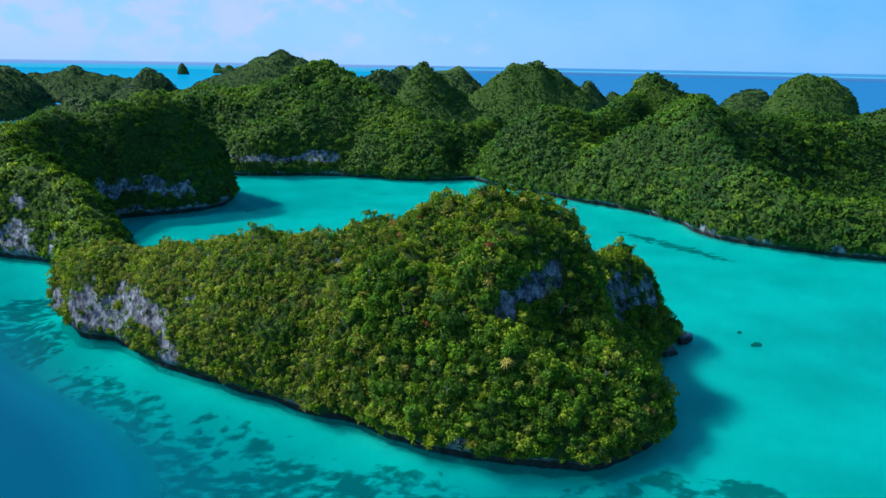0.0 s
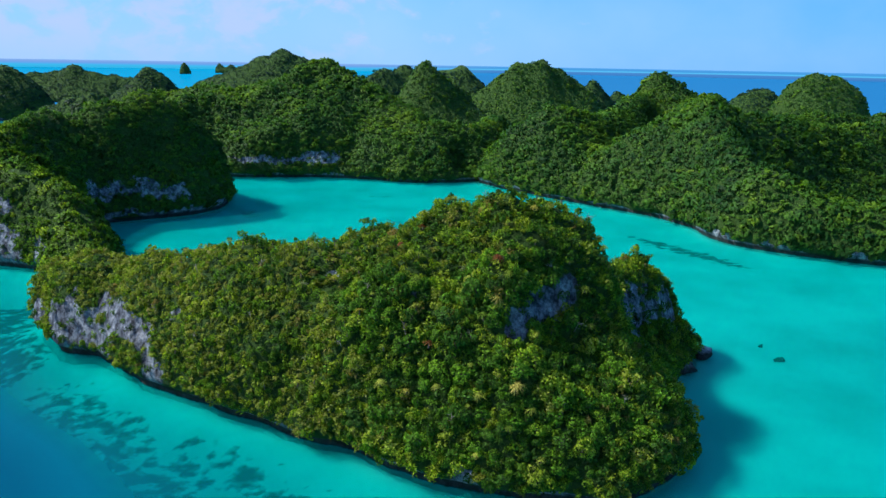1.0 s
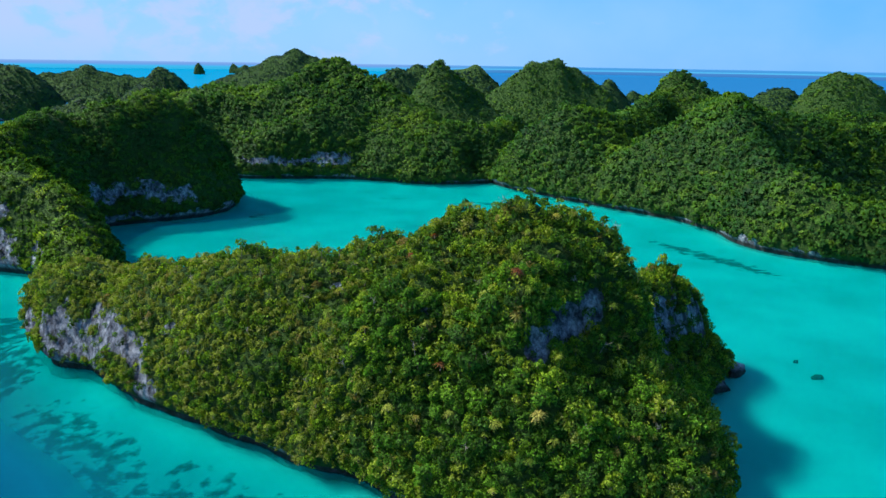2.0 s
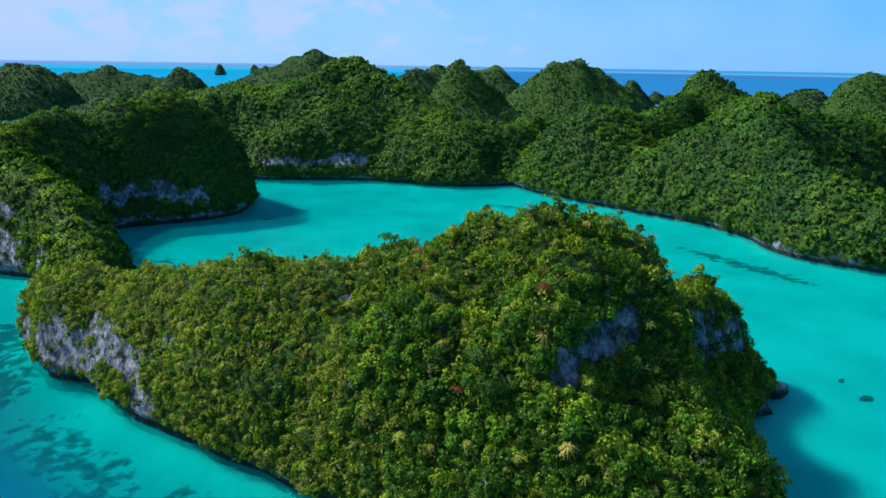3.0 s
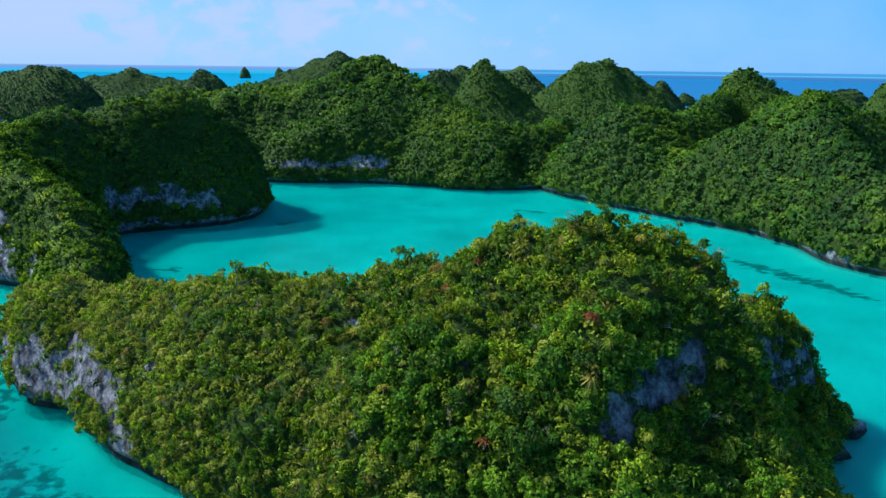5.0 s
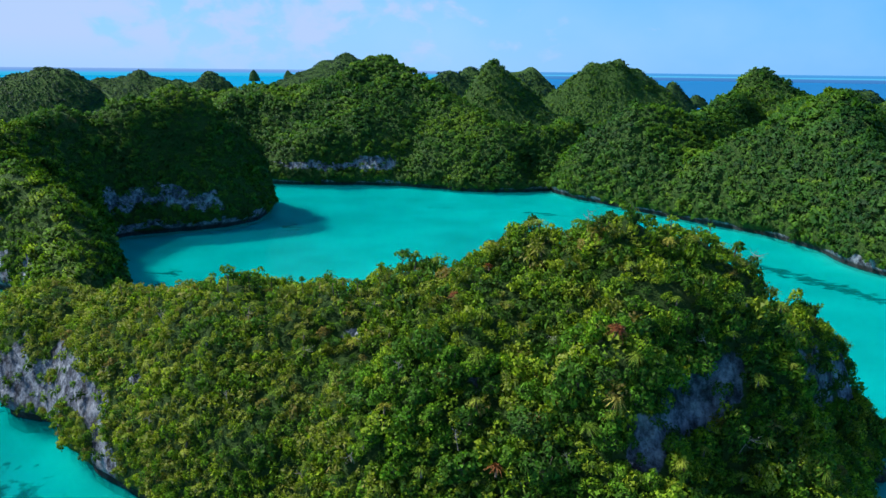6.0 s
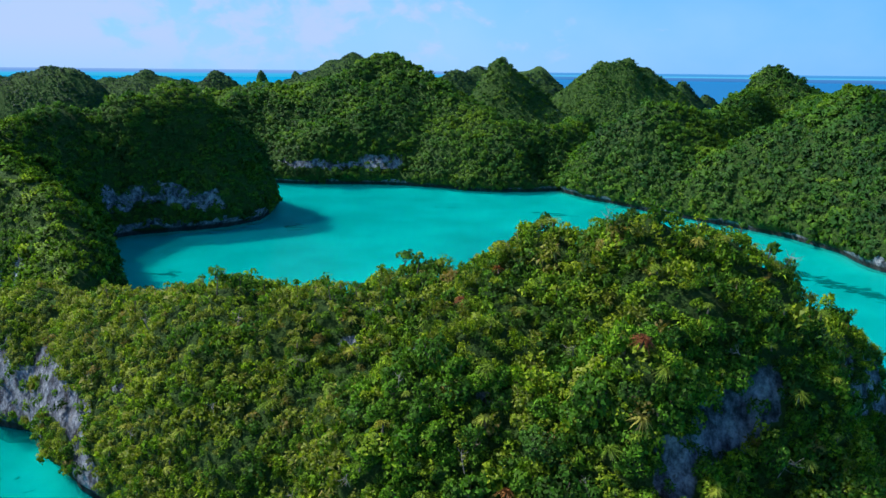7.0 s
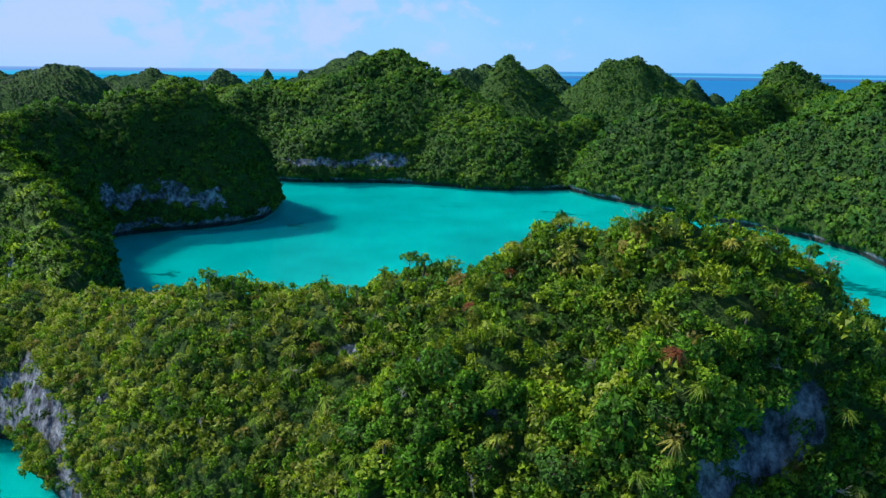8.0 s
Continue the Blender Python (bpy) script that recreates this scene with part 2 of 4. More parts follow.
STRAPS = [(0.0, (0.080, 0.160, 0.018)), (0.5, (0.160, 0.230, 0.028)), (1.0, (0.270, 0.310, 0.055))]
GOLD = [(0.0, (0.17, 0.20, 0.03)), (0.5, (0.27, 0.27, 0.04)), (1.0, (0.36, 0.33, 0.09))]
RUST = [(0.0, (0.15, 0.055, 0.025)), (0.5, (0.27, 0.095, 0.040)), (1.0, (0.30, 0.16, 0.07))]
LEAF_STRAP = foliage("strap_leaves", True, STRAPS)
LEAF_GOLD = foliage("yellow_strap_leaves", True, GOLD)
LEAF_RUST = foliage("rusty_strap_leaves", True, RUST)
LEAF_STUFF = foliage("leaves", False)
LEAF_TREE = foliage("tree_leaves", True, TREES)
LEAF_FOREST = foliage("forest_leaves", False, FOREST, vary=0.62)
LEAF_HAZED = foliage("hazed_leaves", False, HAZED, vary=0.45)
ROCK = limestone("limestone")
BARK = bark()
TWIG = bark("weathered_wood", (0.12, 0.11, 0.095), (0.32, 0.30, 0.27))
CORAL = coral()
WATER = sea_water()
SAND = sea_floor()
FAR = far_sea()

# ---- shape tools ----
def mesh_object(name, verts, faces, mat, parent=None, smooth=False, attrs=None, normals=None):
    """One mesh from arrays: verts (n, 3), faces (m, 3 or 4); attrs: a value for each vertex."""
    me = bpy.data.meshes.new(name)
    verts, faces = np.asarray(verts, np.float32), np.asarray(faces, np.int32)
    k = faces.shape[1]
    me.vertices.add(len(verts))
    me.vertices.foreach_set("co", verts.ravel())
    me.loops.add(faces.size)
    me.loops.foreach_set("vertex_index", faces.ravel())
    me.polygons.add(len(faces))
    me.polygons.foreach_set("loop_start", np.arange(0, faces.size, k, dtype=np.int32))
    me.polygons.foreach_set("use_smooth", np.full(len(faces), smooth))
    for key, values in (attrs or {}).items():
        a = me.attributes.new(key, "FLOAT", "POINT")
        a.data.foreach_set("value", np.asarray(values, np.float32))
    me.materials.append(mat)
    me.update(calc_edges=True)
    me.validate()
    if normals is not None:
        me.normals_split_custom_set_from_vertices(np.asarray(normals, np.float32))
    ob = new(name, me)
    if parent is not None:
        ob.parent = parent
    return ob


def hash01(i, j, k, seed):
    h = (i * 374761393 + j * 668265263 + k * 2147483647 + seed * 1274126177) & 0xFFFFFFFF
    h = ((h ^ (h >> 13)) * 1274126177) & 0xFFFFFFFF
    return ((h ^ (h >> 16)) & 0xFFFF) / 65535.0


def lattice_noise(x, y, z, size, seed=0):
    """Smooth value noise, 0 to 1, with blobs of that size in metres."""
    x, y, z = np.asarray(x) / size, np.asarray(y) / size, np.asarray(z) / size
    i, j, k = (np.floor(a).astype(np.int64) for a in (x, y, z))
    u, v, w = x - i, y - j, z - k
    u, v, w = (a * a * (3 - 2 * a) for a in (u, v, w))
    r = 0
    for a in (0, 1):
        for b in (0, 1):
            for c in (0, 1):
                r = r + hash01(i + a, j + b, k + c, seed) * (u if a else 1 - u) * (v if b else 1 - v) * (w if c else 1 - w)
    return r


def inside_distance(poly, x, y):
    """How far a place lies inside a closed shoreline; minus outside."""
    p = np.asarray(poly, float)
    best = np.full(np.shape(x), 1e9)
    odd = np.zeros(np.shape(x), bool)
    for (ax, ay), (bx, by) in zip(p, np.roll(p, -1, axis=0)):
        ex, ey = bx - ax, by - ay
        s = np.clip(((x - ax) * ex + (y - ay) * ey) / (ex * ex + ey * ey), 0, 1)
        best = np.minimum(best, np.hypot(x - ax - s * ex, y - ay - s * ey))
        cross = ((ay > y) != (by > y))
        if ey != 0:
            odd ^= cross & (x < ax + (y - ay) * ex / ey)
    return np.where(odd, best, -best)


def rounded(poly, times=2):
    """A shoreline with its corners cut twice over."""
    p = np.asarray(poly, float)
    for _ in range(times):
        q = np.roll(p, -1, axis=0)
        p = np.stack([0.75 * p + 0.25 * q, 0.25 * p + 0.75 * q], axis=1).reshape(-1, 2)
    return p


def crest_height(spots, x, y, soft=6.0):
    """Heights between known spots (x, y, h), each weighted by nearness."""
    top, low = 0, 0
    for sx_, sy_, h in spots:
        w = 1.0 / ((x - sx_) ** 2 + (y - sy_) ** 2 + soft * soft) ** 2.0
        top, low = top + w * h, low + w
    return top / low


def along(*lines):
    """Spots every few metres along ridge lines of (x, y, h)."""
    out = []
    for line in lines:
        for a, b in zip(line, line[1:]):
            a, b = np.array(a, float), np.array(b, float)
            k = max(1, int(np.hypot(*(b - a)[:2]) / 7))
            out += [tuple(a + (b - a) * i / k) for i in range(k)]
        out.append(tuple(np.array(line[-1], float)))
    return out


def domes(spots, x, y, reach, base=9.0):
    """Rounded hills at the spots (x, y, h), run together into ridges that pass through the spots."""
    s = np.array(spots, float)
    h = s[:, 2].copy()
    fall = 1 / (1 + ((s[:, None, 0] - s[None, :, 0]) ** 2 + (s[:, None, 1] - s[None, :, 1]) ** 2) / (reach * reach))
    for _ in range(4):
        h *= np.clip((s[:, 2] + 1.6) / ((base ** 10.0 + ((fall * h[None, :]) ** 10.0).sum(axis=1)) ** 0.1), 0.8, 1.04)
    t = base ** 10.0
    for (sx_, sy_), h in zip(s[:, :2], h):
        t = t + (h / (1 + ((x - sx_) ** 2 + (y - sy_) ** 2) / (reach * reach))) ** 10.0
    return t ** (1 / 10.0)


def skin(field, origin, step):
    """The surface where the field changes sign, as quads (surface nets)."""
    n = np.array(field.shape)
    total, count = np.zeros((*(n - 1), 3), np.float32), np.zeros(n - 1, np.float32)

    def cut(ofs, span):
        return tuple(slice(o, o + s) for o, s in zip(ofs, span))
    for a in range(3):
        o1, o2 = [b for b in range(3) if b != a]
        for p in (0, 1):
            for q in (0, 1):
                ofs = [0, 0, 0]
                ofs[o1], ofs[o2] = p, q
                end = list(ofs)
                end[a] = 1
                f0, f1 = field[cut(ofs, n - 1)], field[cut(end, n - 1)]
                hit = (f0 > 0) != (f1 > 0)
                s = np.where(hit, f0 / np.where(hit, f0 - f1, 1), 0)
                count += hit
                for b in range(3):
                    total[..., b] += np.where(hit, s if b == a else ofs[b], 0)
    act = count > 0
    index = np.full(act.shape, -1, np.int64)
    index[act] = np.arange(act.sum())
    where = np.argwhere(act)
    verts = (where + total[act] / count[act][:, None]) * step + np.asarray(origin)
    faces = []
    for a in range(3):
        b, c = (a + 1) % 3, (a + 2) % 3
        span = n - 2
        span = np.array(span)
        span[a] = n[a] - 1
        base = [1, 1, 1]
        base[a] = 0
        end = list(base)
        end[a] = 1
        f0, f1 = field[cut(base, span)], field[cut(end, span)]
        hit = np.argwhere((f0 > 0) != (f1 > 0))
        up = f0[tuple(hit.T)] > 0
        cell = hit + np.array(base)
        ids = []
        for p, q in ((1, 1), (0, 1), (0, 0), (1, 0)):
            d = cell.copy()
            d[:, b] -= p
            d[:, c] -= q
            ids.append(index[tuple(d.T)])
        f = np.stack(ids, axis=1)
        f[~up] = f[~up][:, ::-1]
        faces.append(f)
    return verts, np.concatenate(faces)


def neighbour_mean(values, f):
    """The mean over each vertex's faces."""
    total, count = np.zeros_like(values), np.zeros(len(values))
    mean = values[f].mean(axis=1)
    for k in range(4):
        np.add.at(total, f[:, k], mean)
        np.add.at(count, f[:, k], 1)
    return total / np.maximum(count, 1)[:, None]


def surface_normals(v, f, times=0):
    """Unit normals at the vertices, blurred so many times over."""
    vn = np.zeros_like(v)
    fn = np.cross(v[f[:, 2]] - v[f[:, 0]], v[f[:, 3]] - v[f[:, 1]])
    for k in range(4):
        np.add.at(vn, f[:, k], fn)
    vn /= np.maximum(np.linalg.norm(vn, axis=1), 1e-9)[:, None]
    for _ in range(times):
        vn = neighbour_mean(vn, f)
    return vn / np.maximum(np.linalg.norm(vn, axis=1), 1e-9)[:, None]


def smooth_step(a, b, x):
    s = np.clip((x - a) / (b - a), 0, 1)
    return s * s * (3 - 2 * s)


def bare_rock(patches, v):
    """1 where a cliff shows between the plants."""
    x, y, z = v.T
    x0, y0, z0 = x, y, z
    x = x0 + (lattice_noise(x0, y0, z0, 4.0, 17) - 0.5) * 4.5
    y = y0 + (lattice_noise(x0, y0, z0, 4.0, 18) - 0.5) * 3
    z = z0 + (lattice_noise(x0, y0, z0, 3.5, 19) - 0.5) * 4.5
    n = lattice_noise(x, y, z, 4.5, 7) * 0.5 + lattice_noise(x, y, z * 0.5, 1.9, 8) * 0.5
    best = np.full(len(v), 0.0)
    for px, py, pz, r, rz in patches:
        q = 1.15 - np.sqrt(((x - px) ** 2 + (y - py) ** 2) / (r * r) + ((z - pz) / rz) ** 2)
        best = np.maximum(best, q)
    return np.clip(np.where(best > 0, 0.2 + best * 1.4 + (n - 0.5) * 3.2, 0), 0, 1)


def island(name, label, shore, spots, step, wide, patches=(), rough=1.0, notch=2.6, soft=4.0, reach=0, group="", valleys=(), lumpy=0.55, green=()):
    """A karst island: steep sides that rise from the shoreline to the crest, undercut by the sea at the waterline."""
    shore = rounded(shore)
    lo, hi = shore.min(axis=0) - 4 * step, shore.max(axis=0) + 4 * step
    top = max(h for _, _, h in spots) + 6
    gx, gy = np.arange(lo[0], hi[0], step), np.arange(lo[1], hi[1], step)
    rise_step = min(step, 1.2 if step < 4 else 2.5)
    gz = np.arange(-4.0, top, rise_step)
    X2, Y2 = np.meshgrid(gx, gy, indexing="ij")
    d2 = inside_distance(shore, X2, Y2)
    crest = domes(spots, X2, Y2, reach) if reach else crest_height(spots, X2, Y2, soft)
    crest = crest * (1 + 0.10 * rough * (lattice_noise(X2, Y2, 0 * X2, 14, 3) - 0.5)) + (lattice_noise(X2, Y2, 0 * X2, 5, 4) - 0.5) * 2.4 * rough
    if reach:
        crest = crest * (1 + lumpy * (0.20 * (lattice_noise(X2, Y2, 0 * X2, 27, 6) - 0.5) + 0.12 * (lattice_noise(X2, Y2, 0 * X2, 11, 16) - 0.5)))
    for vx, vy, r, cut in valleys:
        crest = crest * (1 - cut * np.exp(-((X2 - vx) ** 2 + (Y2 - vy) ** 2) / (r * r)))
    X, Y, Z = np.meshgrid(gx, gy, gz, indexing="ij")
    n1, n2 = lattice_noise(X, Y, Z * 0.7, 9, 1) - 0.5, lattice_noise(X, Y, Z, 3.2, 2) - 0.5
    w = wide * (0.75 + 0.5 * lattice_noise(X2, Y2, 0 * X2, 22, 5))
    d = d2[:, :, None] - notch * (1 - smooth_step(1.0, 2.6, Z)) + n1 * 2.6 * rough + n2 * 1.1 * rough
    rise = np.where(d > 0, crest[:, :, None] * (1 - np.exp(-np.maximum(d, 0) / w[:, :, None])), d * 9)
    v, f = skin((rise - Z).astype(np.float32), (gx[0], gy[0], gz[0]), np.array([step, step, rise_step]))
    for _ in range(1 if step < 1.5 else 2):
        v = neighbour_mean(v, f)
    bare = bare_rock(patches, v) if len(patches) else np.zeros(len(v))
    for px, py, pz, r, rz in green:
        bare = bare * smooth_step(0.75, 1.15, np.sqrt(((v[:, 0] - px) ** 2 + (v[:, 1] - py) ** 2) / (r * r) + ((v[:, 2] - pz) / rz) ** 2))
    bare = np.maximum(bare, np.clip((2.3 - v[:, 2]) * 0.8 + (lattice_noise(*v.T, 6, 9) - 0.5) * 3.0, 0, 1) * (v[:, 2] < 5))
    root = tagged(new(name), label, "island", group)
    vn = surface_normals(v, f)
    mid = v[f].mean(axis=1)
    kind = np.zeros(len(f), int)
    kind[mid[:, 2] < 2.3] = 1
    if len(patches):
        near = np.stack([np.hypot(mid[:, 0] - q[0], mid[:, 1] - q[1]) / q[3] + np.abs(mid[:, 2] - q[2]) / q[4] for q in patches], axis=1)
        open_ = (bare[f].mean(axis=1) > 0.45) & (mid[:, 2] >= 2.3) & (near.min(axis=1) < 2.2)
        kind[open_] = 2 + near.argmin(axis=1)[open_]
        # each stretch of bare rock that hangs together is a face of its own
        mark = np.where(kind >= 2, np.arange(len(f)), -1)
        for _ in range(60):
            vm = np.full(len(v), -1)
            for k in range(4):
                np.maximum.at(vm, f[:, k], mark)
            fresh = np.where(kind >= 2, vm[f].max(axis=1), -1)
            if (fresh == mark).all():
                break
            mark = fresh
        for k, m in enumerate(np.unique(mark[mark >= 0])):
            kind[mark == m] = 2 + k if (mark == m).sum() >= 14 else 0
    for k in range(kind.max() + 1):
        sub = f[kind == k]
        if len(sub) == 0:
            continue
        used, back = np.unique(sub, return_inverse=True)
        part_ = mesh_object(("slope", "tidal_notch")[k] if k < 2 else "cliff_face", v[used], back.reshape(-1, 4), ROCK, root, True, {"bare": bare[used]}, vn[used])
        if k > 1:
            tagged(part_, "bare grey limestone cliff with dark streaks")
        elif k == 1:
            tagged(part_, "dark undercut notch at the waterline")
    return root, v, f, bare


def spread(v, f, bare, gap, seed, keep=None, floor=1.5, steep=-0.35):
    """Places for plants on a surface, no two nearer than gap; with the surface's normals."""
    rng = np.random.default_rng(seed)
    a, b, c, d = (v[f[:, i]] for i in range(4))
    nrm = np.cross(c - a, d - b)
    area = np.linalg.norm(nrm, axis=1) * 0.5
    nrm = nrm / np.maximum(np.linalg.norm(nrm, axis=1), 1e-9)[:, None]
    mid = (a + b + c + d) / 4
    fine = (nrm[:, 2] > steep) & (bare[f].mean(axis=1) < 0.45) & (mid[:, 2] > floor)
    if keep is not None:
        fine &= keep(mid)
    pick = np.flatnonzero(fine)
    m = int(area[pick].sum() / (gap * gap) * 3.2)
    pick = rng.choice(pick, m, p=area[pick] / area[pick].sum())
    u, w = rng.random((2, m, 1))
    pts = (a[pick] * (1 - u) + b[pick] * u) * (1 - w) + (d[pick] * (1 - u) + c[pick] * u) * w
    seen, out = {}, []
    cells = np.floor(pts / gap).astype(int)
    for i in range(m):
        ci, cj, ck = cells[i]
        ok = True
        for x in (-1, 0, 1):
            for y in (-1, 0, 1):
                for z in (-1, 0, 1):
                    for j in seen.get((ci + x, cj + y, ck + z), ()):
                        e = pts[i] - pts[j]
                        if e[0] * e[0] + e[1] * e[1] + e[2] * e[2] < gap * gap:
                            ok = False
                            break
                    if not ok:
                        break
                if not ok:
                    break
            if not ok:
                break
        if ok:
            seen.setdefault((ci, cj, ck), []).append(i)
            out.append(i)
    out = np.array(out, int)
    soft = surface_normals(v, f, 2)[f[pick[out]]].mean(axis=1)
    return pts[out], soft / np.linalg.norm(soft, axis=1)[:, None]


def crown(seed, leaves, size, lumps=7, loose=0.55):
    """A crown of unit radius: three-cornered leaf sprays (n, 3, 3) on the outside of a bunch of rounded lumps."""
    rng = np.random.default_rng(seed)
    lc = rng.normal(0, 1, (lumps, 3))
    lc /= np.linalg.norm(lc, axis=1)[:, None]
    lc *= rng.uniform(0.25, 0.85, (lumps, 1))
    lc[:, 2] = np.abs(lc[:, 2]) * 0.75 - 0.12
    lr = rng.uniform(0.24, 0.46, lumps)
    got = []
    while len(got) < leaves:
        k = rng.integers(lumps)
        d = rng.normal(0, 1, 3)
        d /= np.linalg.norm(d)
        if d[2] < -0.45:
            continue
        p = lc[k] + d * lr[k] * rng.uniform(0.82, 1.08)
        inner = np.linalg.norm(lc - p, axis=1) < lr * 0.78
        if inner.any():
            continue
        nrm = d + rng.normal(0, loose, 3) + np.array([0, 0, 0.3])
        nrm /= np.linalg.norm(nrm)
        t = np.cross(nrm, rng.normal(0, 1, 3))
        t /= np.linalg.norm(t)
        s = np.cross(nrm, t)
        ln = size * rng.uniform(0.7, 1.5)
        wd = ln * rng.uniform(0.5, 0.95)
        got.append((p - t * ln * 0.5 - s * wd * 0.5, p + t * ln * 0.6 - nrm * ln * 0.14, p - t * ln * 0.4 + s * wd * 0.6))
    return np.array(got)


def tuft(seed, heads, blades, length):
    """A shrub of unit radius made of strap-leaved heads: long narrow blades (n, 3, 3) that arch out from each head."""
    rng = np.random.default_rng(seed)
    got = []
    for _ in range(heads):
        a, r = rng.uniform(0, 6.28), rng.uniform(0.0, 0.75)
        c = np.array([math.cos(a) * r, math.sin(a) * r, rng.uniform(0.15, 0.75) * (1 - 0.4 * r)])
        for _ in range(blades):
            a, e = rng.uniform(0, 6.28), rng.uniform(-0.15, 1.3)
            ln = length * rng.uniform(0.7, 1.2)
            d = np.array([math.cos(a) * math.cos(e), math.sin(a) * math.cos(e), math.sin(e)])
            s = np.array([-math.sin(a), math.cos(a), 0]) * ln * 0.10
            mid = c + d * ln * 0.55
            tip = c + d * ln - np.array([0, 0, 0.28 * ln])
            got += [(c - s, c + s, mid + s), (mid - s, mid + s, tip)]
    return np.array(got)


def turn_matrices(up, spin):
    """Rotations (n, 3, 3) that bring z to up, after a spin about z."""
    up = up / np.linalg.norm(up, axis=1)[:, None]
    ref = np.stack([np.cos(spin), np.sin(spin), 0 * spin], axis=1)
    x = ref - (ref * up).sum(axis=1)[:, None] * up
    x /= np.maximum(np.linalg.norm(x, axis=1), 1e-6)[:, None]
    y = np.cross(up, x)
    return np.stack([x, y, up], axis=2)


def grove(name, label, kinds, pts, nrm, radius, seed, tones, sink=(0.05, 0.5), category="forest", flat=0.45, hug=0.3, tall_=(0.75, 1.15), mat=None, pale=99, mix=(0.8, 1.0, 1.0, 1.25), size=1.0):
    """Many crowns joined into one mesh. radius: (least, most) in metres; tones: a tone for each crown; kinds from pale on have lighter leaves."""
    rng = np.random.default_rng(seed)
    n = len(pts)
    r = rng.uniform(radius[0], radius[1], n) * rng.choice(mix, n) * size
    up = nrm * 0.55 + np.array([0, 0, 0.75])
    up += rng.normal(0, 0.2, (n, 3))
    rot = turn_matrices(up, rng.uniform(0, 6.28, n))
    which = rng.integers(len(kinds), size=n)
    tall = rng.uniform(tall_[0], tall_[1], n)
    lift = rng.uniform(sink[0], sink[1], n)
    vs, ts, ns = [], [], []
    for k, base in enumerate(kinds):
        at = np.flatnonzero(which == k)
        b = base.reshape(-1, 3)
        q = np.repeat(b[None], len(at), axis=0) * r[at][:, None, None]
        q[:, :, 2] *= tall[at][:, None]
        q = np.einsum("nij,nkj->nki", rot[at], q)
        # leaves are lit as part of the round crown, not each for itself
        lq = q.reshape(len(at), -1, 3, 3)
        face = np.cross(lq[:, :, 1] - lq[:, :, 0], lq[:, :, 2] - lq[:, :, 0])
        face /= np.linalg.norm(face, axis=2)[:, :, None]
        away = lq.mean(axis=2) + np.array([0, 0, 0.25]) * r[at][:, None, None]
        away /= np.linalg.norm(away, axis=2)[:, :, None]
        away = away * (1 - flat - hug) + face * flat + nrm[at][:, None, :] * hug
        away /= np.linalg.norm(away, axis=2)[:, :, None]
        ns.append(np.repeat(away, 3, axis=1).reshape(-1, 3))
        q += (pts[at] + (nrm[at] * 0.6 + np.array([0, 0, 0.5])) * (r[at] * lift[at])[:, None])[:, None, :]
        vs.append(q.reshape(-1, 3))
        ts.append(np.repeat(np.clip(tones[at] + 0.22, 0, 0.88) if k >= pale else tones[at], len(b)))
    v = np.concatenate(vs)
    f = np.arange(len(v)).reshape(-1, 3)
    ob = mesh_object(name, v, f, mat or LEAF_STUFF, smooth=True, attrs={"tone": np.concatenate(ts)}, normals=np.concatenate(ns))
    return tagged(ob, label, category, kind="stuff")


def single_crown(name, base, r, mat, parent, flat=0.62, centre=(0, 0, 0)):
    """One crown as a part of a tree."""
    q = base * r
    face = np.cross(q[:, 1] - q[:, 0], q[:, 2] - q[:, 0])
    face /= np.linalg.norm(face, axis=1)[:, None]
    away = q.mean(axis=1) + np.array([0, 0, 0.25 * r])
    away /= np.linalg.norm(away, axis=1)[:, None]
    away = away * (1 - flat) + face * flat
    v = q.reshape(-1, 3) + np.array(centre)
    return mesh_object(name, v, np.arange(len(v)).reshape(-1, 3), mat, parent, True, normals=np.repeat(away, 3, axis=0))


def tube(points, radii, sides=6):
    """A round limb along points, as verts and quads."""
    vs, fs = [], []
    for i, (p, r) in enumerate(zip(points, radii)):
        p = np.array(p, float)
        d = np.array(points[min(i + 1, len(points) - 1)], float) - np.array(points[max(i - 1, 0)], float)
        d /= np.linalg.norm(d)
        x = np.cross(d, (0.31, 0.85, 0.42))
        x /= np.linalg.norm(x)
        y = np.cross(d, x)
        for k in range(sides):
            a = 2 * math.pi * k / sides
            vs.append(p + (x * math.cos(a) + y * math.sin(a)) * r)
        if i:
            o = (i - 1) * sides
            fs += [(o + k, o + (k + 1) % sides, o + sides + (k + 1) % sides, o + sides + k) for k in range(sides)]
    return np.array(vs), np.array(fs)


def joined(pieces):
    vs, fs, o = [], [], 0
    for v, f in pieces:
        vs.append(v)
        fs.append(f + o)
        o += len(v)
    return np.concatenate(vs), np.concatenate(fs)


def tone_at(pts, seed, base=0.45, spread_=0.5, odd_share=0.0, patch=1.0):
    """Tones that drift over the slope, with a chance one here and there."""
    rng = np.random.default_rng(seed)
    t = base + patch * ((lattice_noise(*pts.T, 16, seed) - 0.5) * 0.5 + (lattice_noise(*pts.T, 38, seed + 5) - 0.5) * 0.35) + rng.normal(0, 0.16, len(pts)) * spread_ * 2.6
    t = np.clip(t, 0, 0.82)
    odd = rng.random(len(pts))
    t = np.where(odd > 1 - odd_share, 0.95, t)
    return np.where(odd < odd_share * 0.35, 1.0, t)

